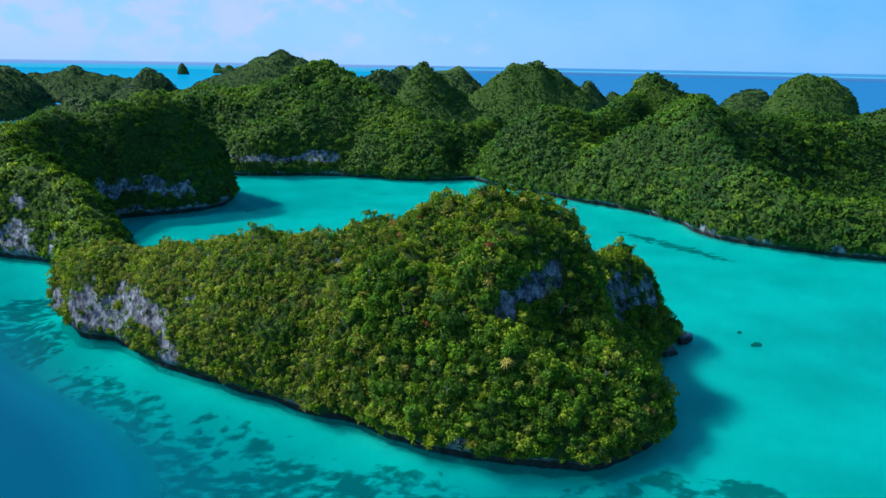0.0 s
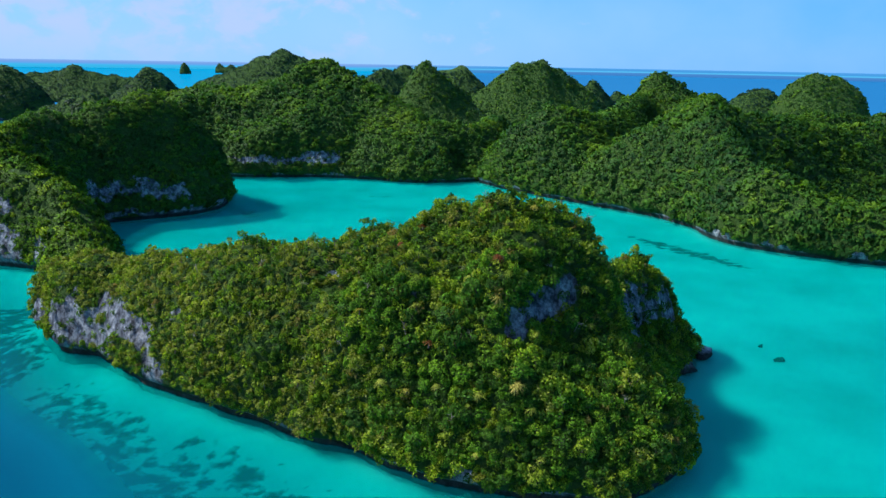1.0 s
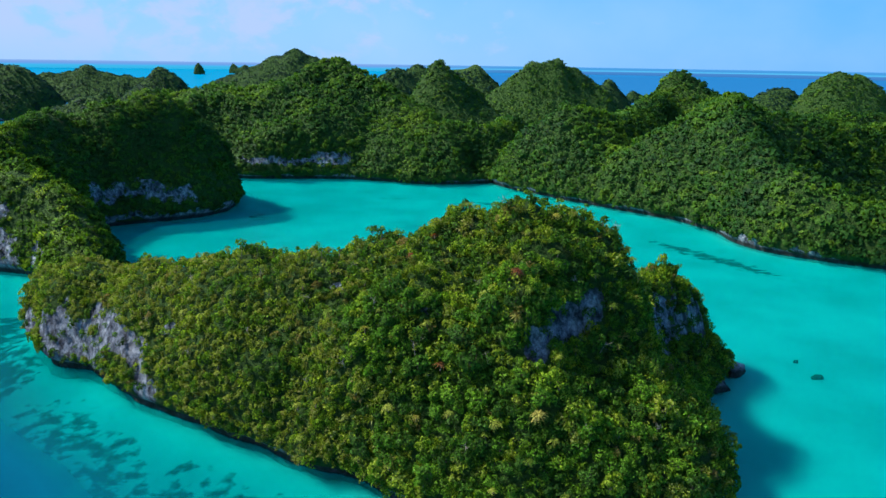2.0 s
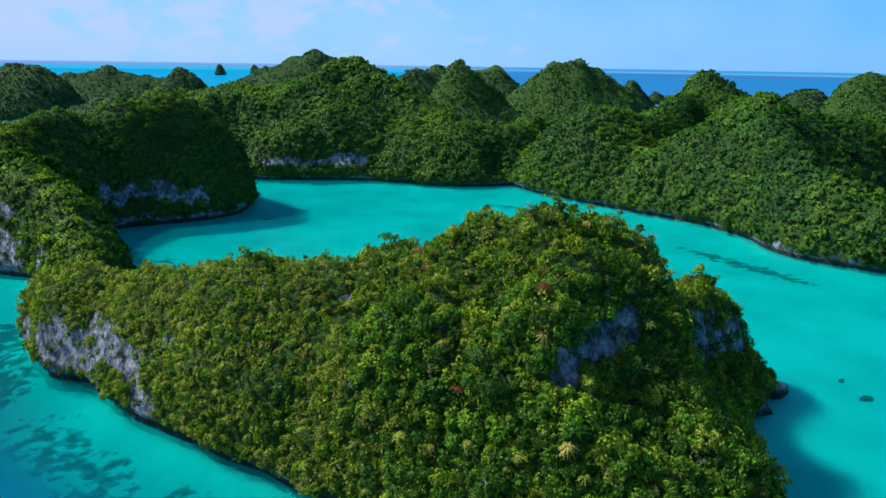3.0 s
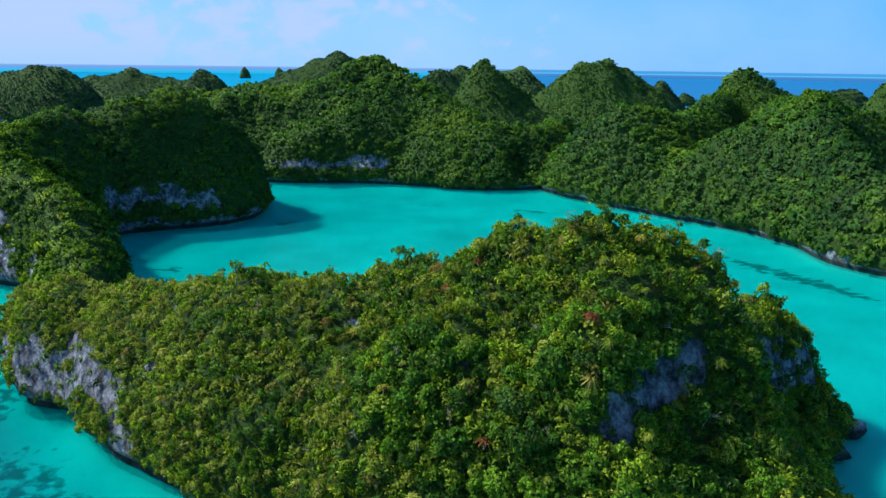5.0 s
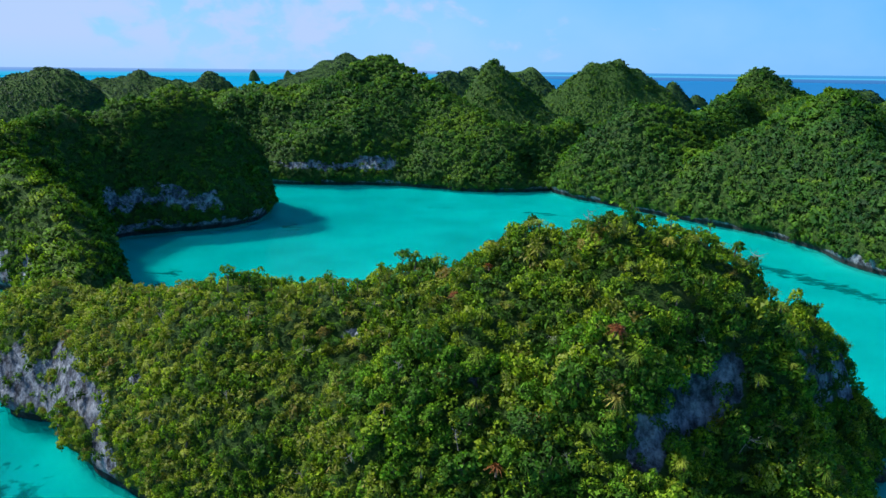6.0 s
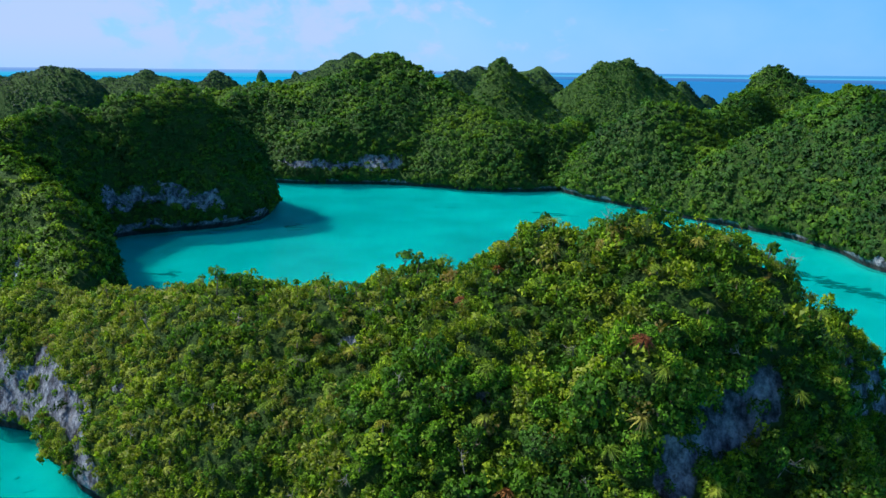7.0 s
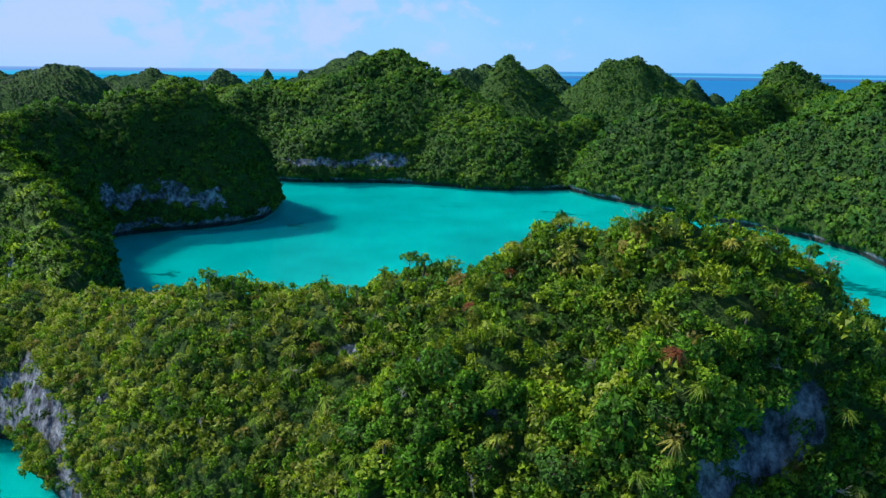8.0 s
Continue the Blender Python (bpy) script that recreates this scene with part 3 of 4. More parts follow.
# ---- sea ----
NEAR_SHORE = [(-108, 186), (-101, 178), (-92, 170), (-81, 164.6), (-71, 156), (-60, 149), (-51, 143.4), (-42, 137.6), (-32, 133), (-24, 129), (-17, 125), (-8, 119), (-2, 116),
              (5, 112.8), (14, 110.8), (22, 110.2), (28, 111), (36, 115), (42, 122), (45.5, 132), (48, 147), (49, 158), (56, 165), (64, 176), (60, 187), (47, 192), (36, 184),
              (28, 172), (12, 168), (-8, 170), (-28, 172), (-48, 177), (-66, 184), (-85, 194), (-102, 195)]
WEST_SHORE = [(-240, 268), (-205, 252), (-170, 245), (-153, 241), (-135, 236), (-120, 222), (-108, 213), (-99, 218), (-102, 235), (-115, 255), (-128, 275), (-138, 290), (-143, 302), (-138, 308),
              (-123, 317), (-108, 329), (-103, 347), (-106, 370), (-116, 394), (-140, 412), (-180, 420), (-230, 400), (-262, 330), (-262, 285)]
MID_SHORE = [(-260, 470), (-190, 452), (-150, 436), (-123, 431), (-95, 436), (-70, 438), (-50, 433), (-37, 428), (-26, 423), (-15, 424), (-4, 426), (8, 428), (24, 438), (40, 460), (50, 500), (30, 540), (-20, 570), (-90, 590), (-200, 580), (-280, 540)]
EAST_SHORE = [(13, 436), (16, 428), (26, 412), (44, 391), (61, 371), (85, 348), (97, 333), (102, 318), (102, 303), (109, 287), (131, 270), (160, 257), (200, 243), (260, 230), (330, 240), (380, 330),
              (360, 470), (290, 560), (180, 610), (100, 580), (50, 520), (22, 470)]
DEEP = [(-152, 196), (-124, 159), (-97, 142), (-74, 122), (-61, 106), (-54, 90), (-40, 40), (-60, -300), (-900, -300), (-900, 215), (-200, 215)]


def stretch(a, b, step, far, grow=1.22):
    mid = list(np.arange(a, b + 1e-6, step))
    s, lo, hi = step, a, b
    while hi < far or lo > -far:
        s *= grow
        hi, lo = hi + s, lo - s
        mid = ([max(lo, -far)] if mid[0] > -far else []) + mid + ([min(hi, far)] if mid[-1] < far else [])
    return np.array(sorted(set(mid)))


sxs, sys_ = stretch(-160, 200, 4.0, 4900), stretch(60, 440, 4.0, 4900)
SX, SY = np.meshgrid(sxs, sys_, indexing="ij")
dd = inside_distance(DEEP, SX, SY)
depth = 2.3 + 0.8 * smooth_step(40, 90, SX) + 0.9 * smooth_step(190, 300, SY) * smooth_step(90, 10, SX) + (lattice_noise(SX, SY, 0 * SX, 45, 31) - 0.5) * 1.6
depth = depth + 1.6 * smooth_step(150, 110, SY) * smooth_step(50, 10, SX) + 3.5 * smooth_step(-57, -8, dd) + 15 * smooth_step(-19, 16, dd)
out_of_lagoon = smooth_step(620, 1000, SY) + smooth_step(500, 900, np.abs(SX)) + smooth_step(-60, -300, SY)
depth = depth + 11 * np.clip(out_of_lagoon, 0, 1)
near_d = -inside_distance(rounded(NEAR_SHORE), SX, SY)
depth = depth * (0.36 + 0.64 * smooth_step(-2, 10, near_d))
for far_shore in (WEST_SHORE, MID_SHORE, EAST_SHORE):
    depth = depth * (0.30 + 0.70 * smooth_step(-4, 10, -inside_distance(rounded(far_shore), SX, SY)))
depth = depth + 2.2 * np.exp(-((SX + 108) / 24) ** 2 - ((SY - 172) / 14) ** 2)
# extra depth darkens the strip of water off the island's front
depth = depth + 3.4 * np.exp(-((SX - 16) / 26) ** 2 - ((SY - 105.5) / 6.5) ** 2)
weed = np.zeros_like(SX)
# the last, long patch only darkens the strip along the island's front
SHELF_WEED = ((-112, 178, 24, 15, -38, 1.3), (-80, 151, 20, 10, -38, 1.15), (-66, 141, 18, 10, -38, 1.12), (-60, 133, 18, 8, -38, 1.15), (-50, 122, 20, 13, -40, 1.12), (-38, 112, 24, 12, -25, 1.15), (-112, 160, 18, 12, -38, 1.2), (-28, 112, 24, 10, -22, 1.2), (-8, 111, 22, 8, -12, 1.2),
                               (12, 107, 20, 6, -5, 1.12), (28, 108, 18, 6, 2, 1.25), (40, 113, 7, 7, 0, 1.15), (53, 111.5, 10, 6, 5, 1.5), (20, 108, 26, 3.5, 0, 1.3))
# the patch at (-93, 346) darkens the floor off the dome's east shore
LAGOON_WEED = ((-122, 202, 18, 16, -40, 1.25), (-34, 125, 30, 7, -33, 1.02),
                               (92, 288, 44, 7.5, -58, 1.26), (-93, 346, 7, 10, 0, 1.15), (8, 387, 24, 4.5, -10, 1.1), (-38, 396, 13, 4, 0, 1.1), (-110, 272, 9, 6, 0, 1.1))
for wx, wy, rx, ry, ang, s in SHELF_WEED + LAGOON_WEED:
    c, sn = math.cos(radians(ang)), math.sin(radians(ang))
    ex, ey = SX - wx, SY - wy
    u, v_ = ex * c + ey * sn, -ex * sn + ey * c
    weed = np.maximum(weed, s * (1 - smooth_step(0.45, 1.15, np.sqrt((u / rx) ** 2 + (v_ / ry) ** 2))))
ni, nj = SX.shape
cells = np.arange(ni * nj).reshape(ni, nj)
quads = np.stack([cells[:-1, :-1], cells[1:, :-1], cells[1:, 1:], cells[:-1, 1:]], axis=-1).reshape(-1, 4)
bed = mesh_object("ground", np.stack([SX, SY, -depth], axis=-1).reshape(-1, 3), quads, SAND, smooth=True, attrs={"weed": weed.ravel()})
tagged(bed, "pale coral sand sea floor with dark seagrass patches", "sea floor", kind="structure")
sea = mesh_object("water", np.stack([SX, SY, 0 * SX], axis=-1).reshape(-1, 3), quads, WATER, smooth=True, attrs={"depth": depth.ravel(), "bank": (smooth_step(-150, -500, SX) * smooth_step(900, 1500, SY)).ravel(), "open_sea": np.clip(out_of_lagoon, 0, 1).ravel() * (1 - smooth_step(-150, -700, SX) * smooth_step(1200, 2200, SY)).ravel() * smooth_step(-100, 300, SY).ravel()})
tagged(sea, "clear turquoise lagoon water over sand, deep blue further out", "sea", kind="structure")
ring = np.linspace(0, 2 * np.pi, 97)[:-1]
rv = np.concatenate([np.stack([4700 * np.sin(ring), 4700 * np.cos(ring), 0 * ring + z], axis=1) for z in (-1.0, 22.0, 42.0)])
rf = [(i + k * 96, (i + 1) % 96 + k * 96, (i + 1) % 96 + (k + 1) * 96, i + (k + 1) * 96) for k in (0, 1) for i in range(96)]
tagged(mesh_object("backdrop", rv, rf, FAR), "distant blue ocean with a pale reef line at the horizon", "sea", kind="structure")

# ---- islands ----
CREST_SPOTS = [(-101, 183, 20), (-88, 178, 22), (-76, 168, 20), (-65, 166, 24.5), (-50, 162, 27.5), (-41, 157, 31), (-34, 152, 29), (-25, 153, 29.8), (-17, 152, 34.5), (-8, 138, 35),
              (-5, 145, 37.8), (1, 150, 40.3), (11, 145, 45), (19, 146, 43.5), (25, 145, 37.5), (8, 128.5, 38.5), (9, 123.5, 26), (33, 127, 14), (44, 177, 26.5), (30, 153, 30), (34, 162, 25), (39, 169, 24.5), (44, 172, 23), (49, 178, 20), (43, 160, 8), (48, 165, 6.5), (53, 171, 7), (58, 178, 5.5), (38, 153, 9), (-20, 139, 26), (-24, 149.5, 32), (-17.5, 146, 33), (-12, 143, 34), (-23.5, 145.3, 25), (-17, 141.5, 26), (-12, 138.6, 28)]
SLOPE_SPOTS = [(20, 128, 17), (14, 138, 41.5), (20, 138, 39), (26, 138, 32), (23, 121, 16), (28, 132, 17), (12, 121, 20), (1, 122, 19), (2, 129, 28), (40, 138, 11), (44, 152, 9), (36, 146, 11), (6, 118, 13), (14, 116, 12), (23, 115.5, 11), (31, 118, 10.5)]
WEST_FACES = [(-101, 178, 5, 7, 6), (-91, 169, 8, 9.5, 8.5), (-82, 164, 9, 9, 8), (-73, 160, 11.5, 7, 4.2), (-65.5, 155.5, 9.5, 5.2, 4), (-61, 153.5, 4.5, 4.6, 7.5), (-53, 153, 15.5, 3.4, 2.6)]
# scrub that hangs down over the western cliff
HANGING = [(-69.5, 156, 4.5, 6.5, 4.6), (-95, 172.5, 4, 3.2, 3)]
EAST_FACES = [(16.5, 131.6, 28, 4.6, 3.2), (19.6, 133, 29, 3, 2.6), (14.6, 128.6, 26, 2.6, 2.2), (11.4, 125.2, 24.6, 2.6, 2), (40.5, 162.5, 15, 6, 7.5), (45.5, 167.5, 14, 5.5, 7.5), (51, 173.5, 14, 5, 6), (-53, 152.6, 15.4, 2.6, 2.2),
               (-21.8, 146.0, 28.2, 1.8, 1.5), (-15.4, 142.2, 28.6, 2.1, 1.5), (-6, 128, 29, 3, 2.0), (4, 116, 3, 2.6, 2.2), (5, 119, 20, 1.6, 1.6)]
_, nv, nf, nb = island("rock_island", "steep limestone island covered in dense green scrub", NEAR_SHORE, CREST_SPOTS + SLOPE_SPOTS, 1.0, 3.6, WEST_FACES + EAST_FACES, green=HANGING)

WEST_SPOTS = along([(-107, 224, 13), (-118, 236, 20), (-129, 242, 26), (-149, 252, 29), (-160, 265, 33), (-168, 278, 39), (-168, 297, 42), (-167, 311, 43), (-158, 320, 37.5), (-149, 327, 44), (-139, 341, 50), (-129, 345, 46), (-124, 358, 38), (-121, 376, 29)],
                   [(-168, 278, 37), (-205, 290, 30), (-205, 335, 33), (-148, 372, 30), (-138, 341, 48)])
WEST_CLIFFS = [(-132, 314, 13.5, 18, 3.6), (-119, 322, 11, 9, 3), (-143, 304, 14, 6, 5), (-130, 312, 2.6, 26, 1.5), (-106, 340, 2, 12, 1.5), (-146, 240, 7, 10, 6), (-130, 232, 9, 4, 7), (-146, 243, 19, 3, 3)]
_, wv, wf, wb = island("rock_island", "headland and round wooded dome above a shaded limestone cliff", WEST_SHORE, WEST_SPOTS, 1.7, 4.0, WEST_CLIFFS, reach=22)

MID_SPOTS = along([(-166, 472, 40), (-151, 482, 42.5), (-130, 474, 39), (-118, 482, 44.5), (-106, 495, 54), (-88, 509, 67.5), (-70, 500, 61), (-54, 490, 51.5), (-38, 480, 43), (-19, 466, 34), (-1, 457, 28), (13, 462, 27), (30, 490, 31), (34, 520, 34)],
                  [(-88, 509, 64), (-75, 475, 44), (-62, 452, 28)], [(-54, 490, 50), (-40, 462, 31), (-30, 444, 20)], [(-130, 474, 39), (-110, 455, 27)], [(-200, 520, 40), (-106, 495, 50)], [(-106, 495, 50), (-99, 470, 38), (-95, 452, 24)], [(-19, 466, 34), (-12, 446, 22)], [(-124, 464, 31), (-106, 478, 41), (-88, 484, 49), (-70, 479, 45), (-54, 471, 37), (-36, 462, 30)], [(-112, 456, 27), (-88, 463, 36), (-70, 459, 31), (-50, 453, 26)], [(-118, 446, 26), (-102, 447, 31), (-86, 448, 31), (-76, 449, 26)], [(-48, 446, 25), (-41, 439, 19)])
MID_CLIFFS = [(-116, 436, 10, 14, 2.4), (-97, 438, 9.5, 14, 2.2), (-76, 440, 12, 11, 4.0)]
_, mv, mf, mb = island("rock_island", "wooded karst ridge with a pale cliff band behind the lagoon", MID_SHORE, MID_SPOTS, 2.5, 5.0, MID_CLIFFS, rough=0.9, reach=24, valleys=[(-63, 440, 8, 0.6), (9, 438, 10, 0.75)])

EAST_SPOTS = along([(24, 423, 23), (34, 415, 37), (51, 404, 45.5), (70, 412, 42), (84, 440, 36), (99, 470, 37), (118, 508, 43), (131, 528, 45), (144, 540, 58), (156, 534, 50), (168, 524, 46.5), (160, 505, 45), (152, 475, 45), (140, 415, 47), (128, 382, 49),
                    (121, 362, 50.5), (117, 345, 45), (116, 330, 38.5), (120, 307, 32), (121, 287, 30), (131, 270, 27.5), (148, 263, 26), (165, 257, 25), (190, 251, 23.5), (240, 252, 20)],
                   [(150, 450, 44), (176, 460, 37), (210, 474, 35), (250, 492, 36), (306, 510, 37)], [(124, 364, 49), (136, 361, 45), (150, 364, 42.5), (165, 375, 42), (190, 390, 38.5), (225, 408, 36), (270, 420, 37)], [(121, 362, 48), (98, 372, 38), (80, 372, 30)])
EAST_CLIFFS = [(106, 294, 2.4, 6, 1.7), (122, 277, 2.6, 7, 1.6), (147, 264, 2.8, 7, 2), (175, 252, 3, 6, 2)]
_, ev, ef, eb = island("rock_island", "long wooded ridge running down to the lagoon", EAST_SHORE, EAST_SPOTS, 2.5, 6.0, EAST_CLIFFS, rough=0.9, reach=25, valleys=[(146, 314, 16, 0.65), (172, 322, 24, 0.65), (212, 332, 32, 0.6), (260, 340, 38, 0.55)])


def far_island(label, x, y, peaks, ring_, step=5.0, wide=9.0, reach=34.0):
    """A distant wooded island: peaks (dx, dy, h) about its middle, a shoreline of radii ring_ round it."""
    k = len(ring_)
    shore = [(x + r * math.cos(2 * math.pi * i / k), y + r * 0.8 * math.sin(2 * math.pi * i / k)) for i, r in enumerate(ring_)]
    ob, v, f, b = island("rock_island", label, shore, [(x + a, y + c, h * 1.05 + 2) for a, c, h in peaks], step, wide, rough=0.3, reach=reach, group="far islands", lumpy=0.12)
    return v, f, b


FAR_ISLANDS = []
FAR_ISLANDS.append(far_island("pointed wooded cone behind the lagoon ridge", -16, 645, [(-8, 0, 62), (-16, 0, 52), (4, 0, 54), (18, 10, 45), (-29, -10, 33), (33, 0, 29)], [70, 64, 58, 62, 74, 62, 56, 66], 4.0, 8, 24))
FAR_ISLANDS.append(far_island("low wooded ridge behind the cone", -44, 962, [(58, 38, 62), (40, 38, 54), (77, 38, 50), (25, 38, 52), (-16, -12, 57), (-40, -40, 57), (-60, -62, 58), (-79, -62, 60), (-97, -62, 57)], [140, 110, 90, 110, 150, 110, 95, 110]))
FAR_ISLANDS.append(far_island("twin-peaked wooded hill in the distance", 101, 851, [(-29, -1, 64), (-2, -1, 67), (-15, -1, 61), (-47, -1, 50), (18, 5, 58), (34, 9, 49), (50, 4, 39), (64, -1, 26), (-66, -8, 38)], [84, 70, 64, 76, 104, 76, 64, 70], 4.0, 8, 25))
FAR_ISLANDS.append(far_island("small wooded cone by open water", 186, 1000, [(0, 0, 45), (16, 0, 30), (-16, 0, 30)], [42, 40, 38, 44, 50, 44, 38, 40], 4.0, 8, 20))
FAR_ISLANDS.append(far_island("low wooded islet in open water", 296, 1350, [(-1, 0, 21), (-9, 0, 14), (10, 0, 16)], [25, 24, 22, 24, 25, 24, 22, 24], 4.0, 6, 14))
FAR_ISLANDS.append(far_island("round wooded dome by the open sea", 386, 800, [(-6, 0, 57), (-22, 0, 51), (-37, 0, 36), (16, 0, 53), (34, 0, 44), (48, 0, 28), (-47, 0, 20)], [62, 60, 56, 58, 60, 58, 56, 58], 4.0, 5, 30))
FAR_ISLANDS.append(far_island("low wooded hump by the open sea", 378, 950, [(1, 0, 37), (-16, 0, 31), (16, 0, 37)], [56, 52, 48, 48, 46, 48, 48, 52], 4.0, 8, 26))
FAR_ISLANDS.append(far_island("wooded hill by the lagoon mouth", 276, 470, [(0, 0, 40), (-14, 0, 36), (20, 0, 42)], [70, 60, 50, 46, 42, 46, 50, 60], 3.5, 8, 26))
FAR_ISLANDS.append(far_island("long wooded mountain behind the islands", -329, 1300, [(37, 0, 77), (1, 0, 65), (-34, 0, 48), (-69, 0, 35), (-104, 0, 25), (69, 0, 64), (98, 0, 56), (140, 0, 50)], [190, 120, 90, 110, 150, 110, 90, 120], 5.0, 9, 46))
FAR_ISLANDS.append(far_island("wooded cone beside the strait", -404, 1000, [(1, 0, 50), (-16, 0, 36), (18, 0, 41), (36, 0, 26), (-37, 0, 22)], [64, 60, 54, 60, 66, 60, 54, 60], 4.0, 8, 28))
FAR_ISLANDS.append(far_island("chain of low wooded hills", -579, 1150, [(1, 0, 48), (-30, 0, 39), (-61, 0, 37), (31, 0, 38), (61, 0, 35), (92, 0, 34), (-96, 0, 36), (-140, 0, 40)], [130, 100, 85, 110, 190, 110, 85, 100]))
FAR_ISLANDS.append(far_island("dark wooded hill across the channel", -486, 810, [(5, 0, 51), (-19, 0, 52), (23, 0, 43), (40, 0, 30), (-50, 0, 46), (-90, 0, 48), (-65, -30, 40)], [62, 62, 56, 80, 140, 80, 56, 60], 4.0, 8, 40))
FAR_ISLANDS.append(far_island("low wooded hill behind the headland", -328, 650, [(19, 0, 34), (-1, 0, 29), (41, 0, 29), (-22, 0, 22), (-38, 0, 14)], [66, 56, 48, 50, 54, 50, 48, 56], 4.0, 8, 22))
FAR_ISLANDS.append(far_island("tall narrow rock islet near the horizon", -1083, 3040, [(-3, 0, 44), (3, 0, 34)], [28, 26, 24, 26, 28, 26, 24, 26], 6.0, 5, 26))
FAR_ISLANDS.append(far_island("low rock islet near the horizon", -992, 3375, [(-60, 0, 46), (-2, 0, 34), (61, 0, 36)], [110, 50, 40, 50, 95, 50, 40, 50], 8.0, 8, 30))
FAR_ISLANDS.append(far_island("jagged dark islet beyond the channel", -975, 1500, [(6, 0, 42), (-30, 0, 34)], [36, 34, 30, 36, 60, 36, 30, 34], 4.0, 6, 18))

# ---- plants ----
BIG = [crown(100 + i, n, size, lumps, loose) for i, (n, size, lumps, loose) in enumerate(((700, 0.150, 20, 0.85), (820, 0.135, 16, 0.7), (540, 0.180, 22, 1.1), (700, 0.142, 13, 0.6), (620, 0.158, 26, 1.0), (760, 0.138, 22, 0.9), (470, 0.192, 15, 1.2)))]
TUFTS = [tuft(130 + i, heads, 26, ln) for i, (heads, ln) in enumerate(((7, 0.62), (10, 0.5), (5, 0.75)))]
SHRUB = [crown(150 + i, 128, 0.25, 11, 0.8) for i in range(5)] + [tuft(160, 4, 18, 0.8)]
LEE = [crown(170 + i, 95, 0.33, 9, 0.8) for i in range(4)]
MIDDLE = [crown(200 + i, 116, 0.34, 13, 0.7) for i in range(6)]
COARSE = [crown(300 + i, 64, 0.48, 11, 0.7) for i in range(6)]
FARTHEST = [crown(400 + i, 34, 0.60, 9, 0.7) for i in range(6)]



def warm(t, p):
    """Yellower leaves on the dry western crest."""
    return np.where(t > 0.9, t, np.minimum(t + 0.20 * smooth_step(0, -50, p[:, 0]), 0.88))


def west(p):
    """1 on the low western half of the island, 0 by the summit."""
    return smooth_step(-8, -34, p[:, 0])


pts, nrm = spread(nv, nf, nb, 1.8, 11)
# the trees of the front slope and the summit stand singly; the rest runs together
front = (pts[:, 0] > -18) & (pts[:, 0] < 36) & (pts[:, 1] < 134) & (pts[:, 2] > 4)
single_pts, single_nrm = pts[front], nrm[front]
pts, nrm = pts[~front], nrm[~front]
tones = warm(tone_at(pts, 21, 0.58, 0.6, odd_share=0.03), pts)
lee = nrm[:, 1] > 0.45
grove("forest_canopy", "dense green tropical trees covering the near island", BIG + TUFTS + TUFTS, pts[~lee], nrm[~lee], (0.75, 1.6), 31, tones[~lee], (-0.1, 0.6), tall_=(0.7, 1.7), flat=0.55, hug=0.25, pale=len(BIG), mix=(0.6, 0.8, 1.0, 1.0, 1.3), size=1 - 0.42 * west(pts[~lee]))
grove("forest_canopy", "dense green tropical trees on the lee side of the near island", LEE, pts[lee], nrm[lee], (1.2, 1.8), 33, tones[lee], (-0.1, 0.5))
pts, nrm = spread(nv, nf, nb, 1.12, 12)
pts, nrm = pts[nrm[:, 1] < 0.5], nrm[nrm[:, 1] < 0.5]
tones = warm(tone_at(pts, 22, 0.58, 0.7, odd_share=0.02), pts)
grove("undergrowth", "low green shrubs between the trees of the near island", SHRUB, pts, nrm, (0.6, 1.2), 32, tones, (0.3, 1.0), "shrubs", flat=0.55, hug=0.25, tall_=(0.7, 1.8), size=1.04 - 0.08 * west(pts))
# plants that cling to the cliffs
for nm, (v, f, b), gap in (("near island", (nv, nf, nb), 2.7), ("headland", (wv, wf, wb), 2.1), ("ridge behind the lagoon", (mv, mf, mb), 2.5)):
    pts, nrm = spread(v, f, b * 0, gap, 13, lambda m: b[f].mean(axis=1) > 0.4)
    grove("undergrowth", "shrubs clinging to the bare cliffs of the " + nm, SHRUB, pts, nrm, (gap * 0.24, gap * 0.55), 34, tone_at(pts, 23, 0.4), (-0.1, 0.5), "shrubs")


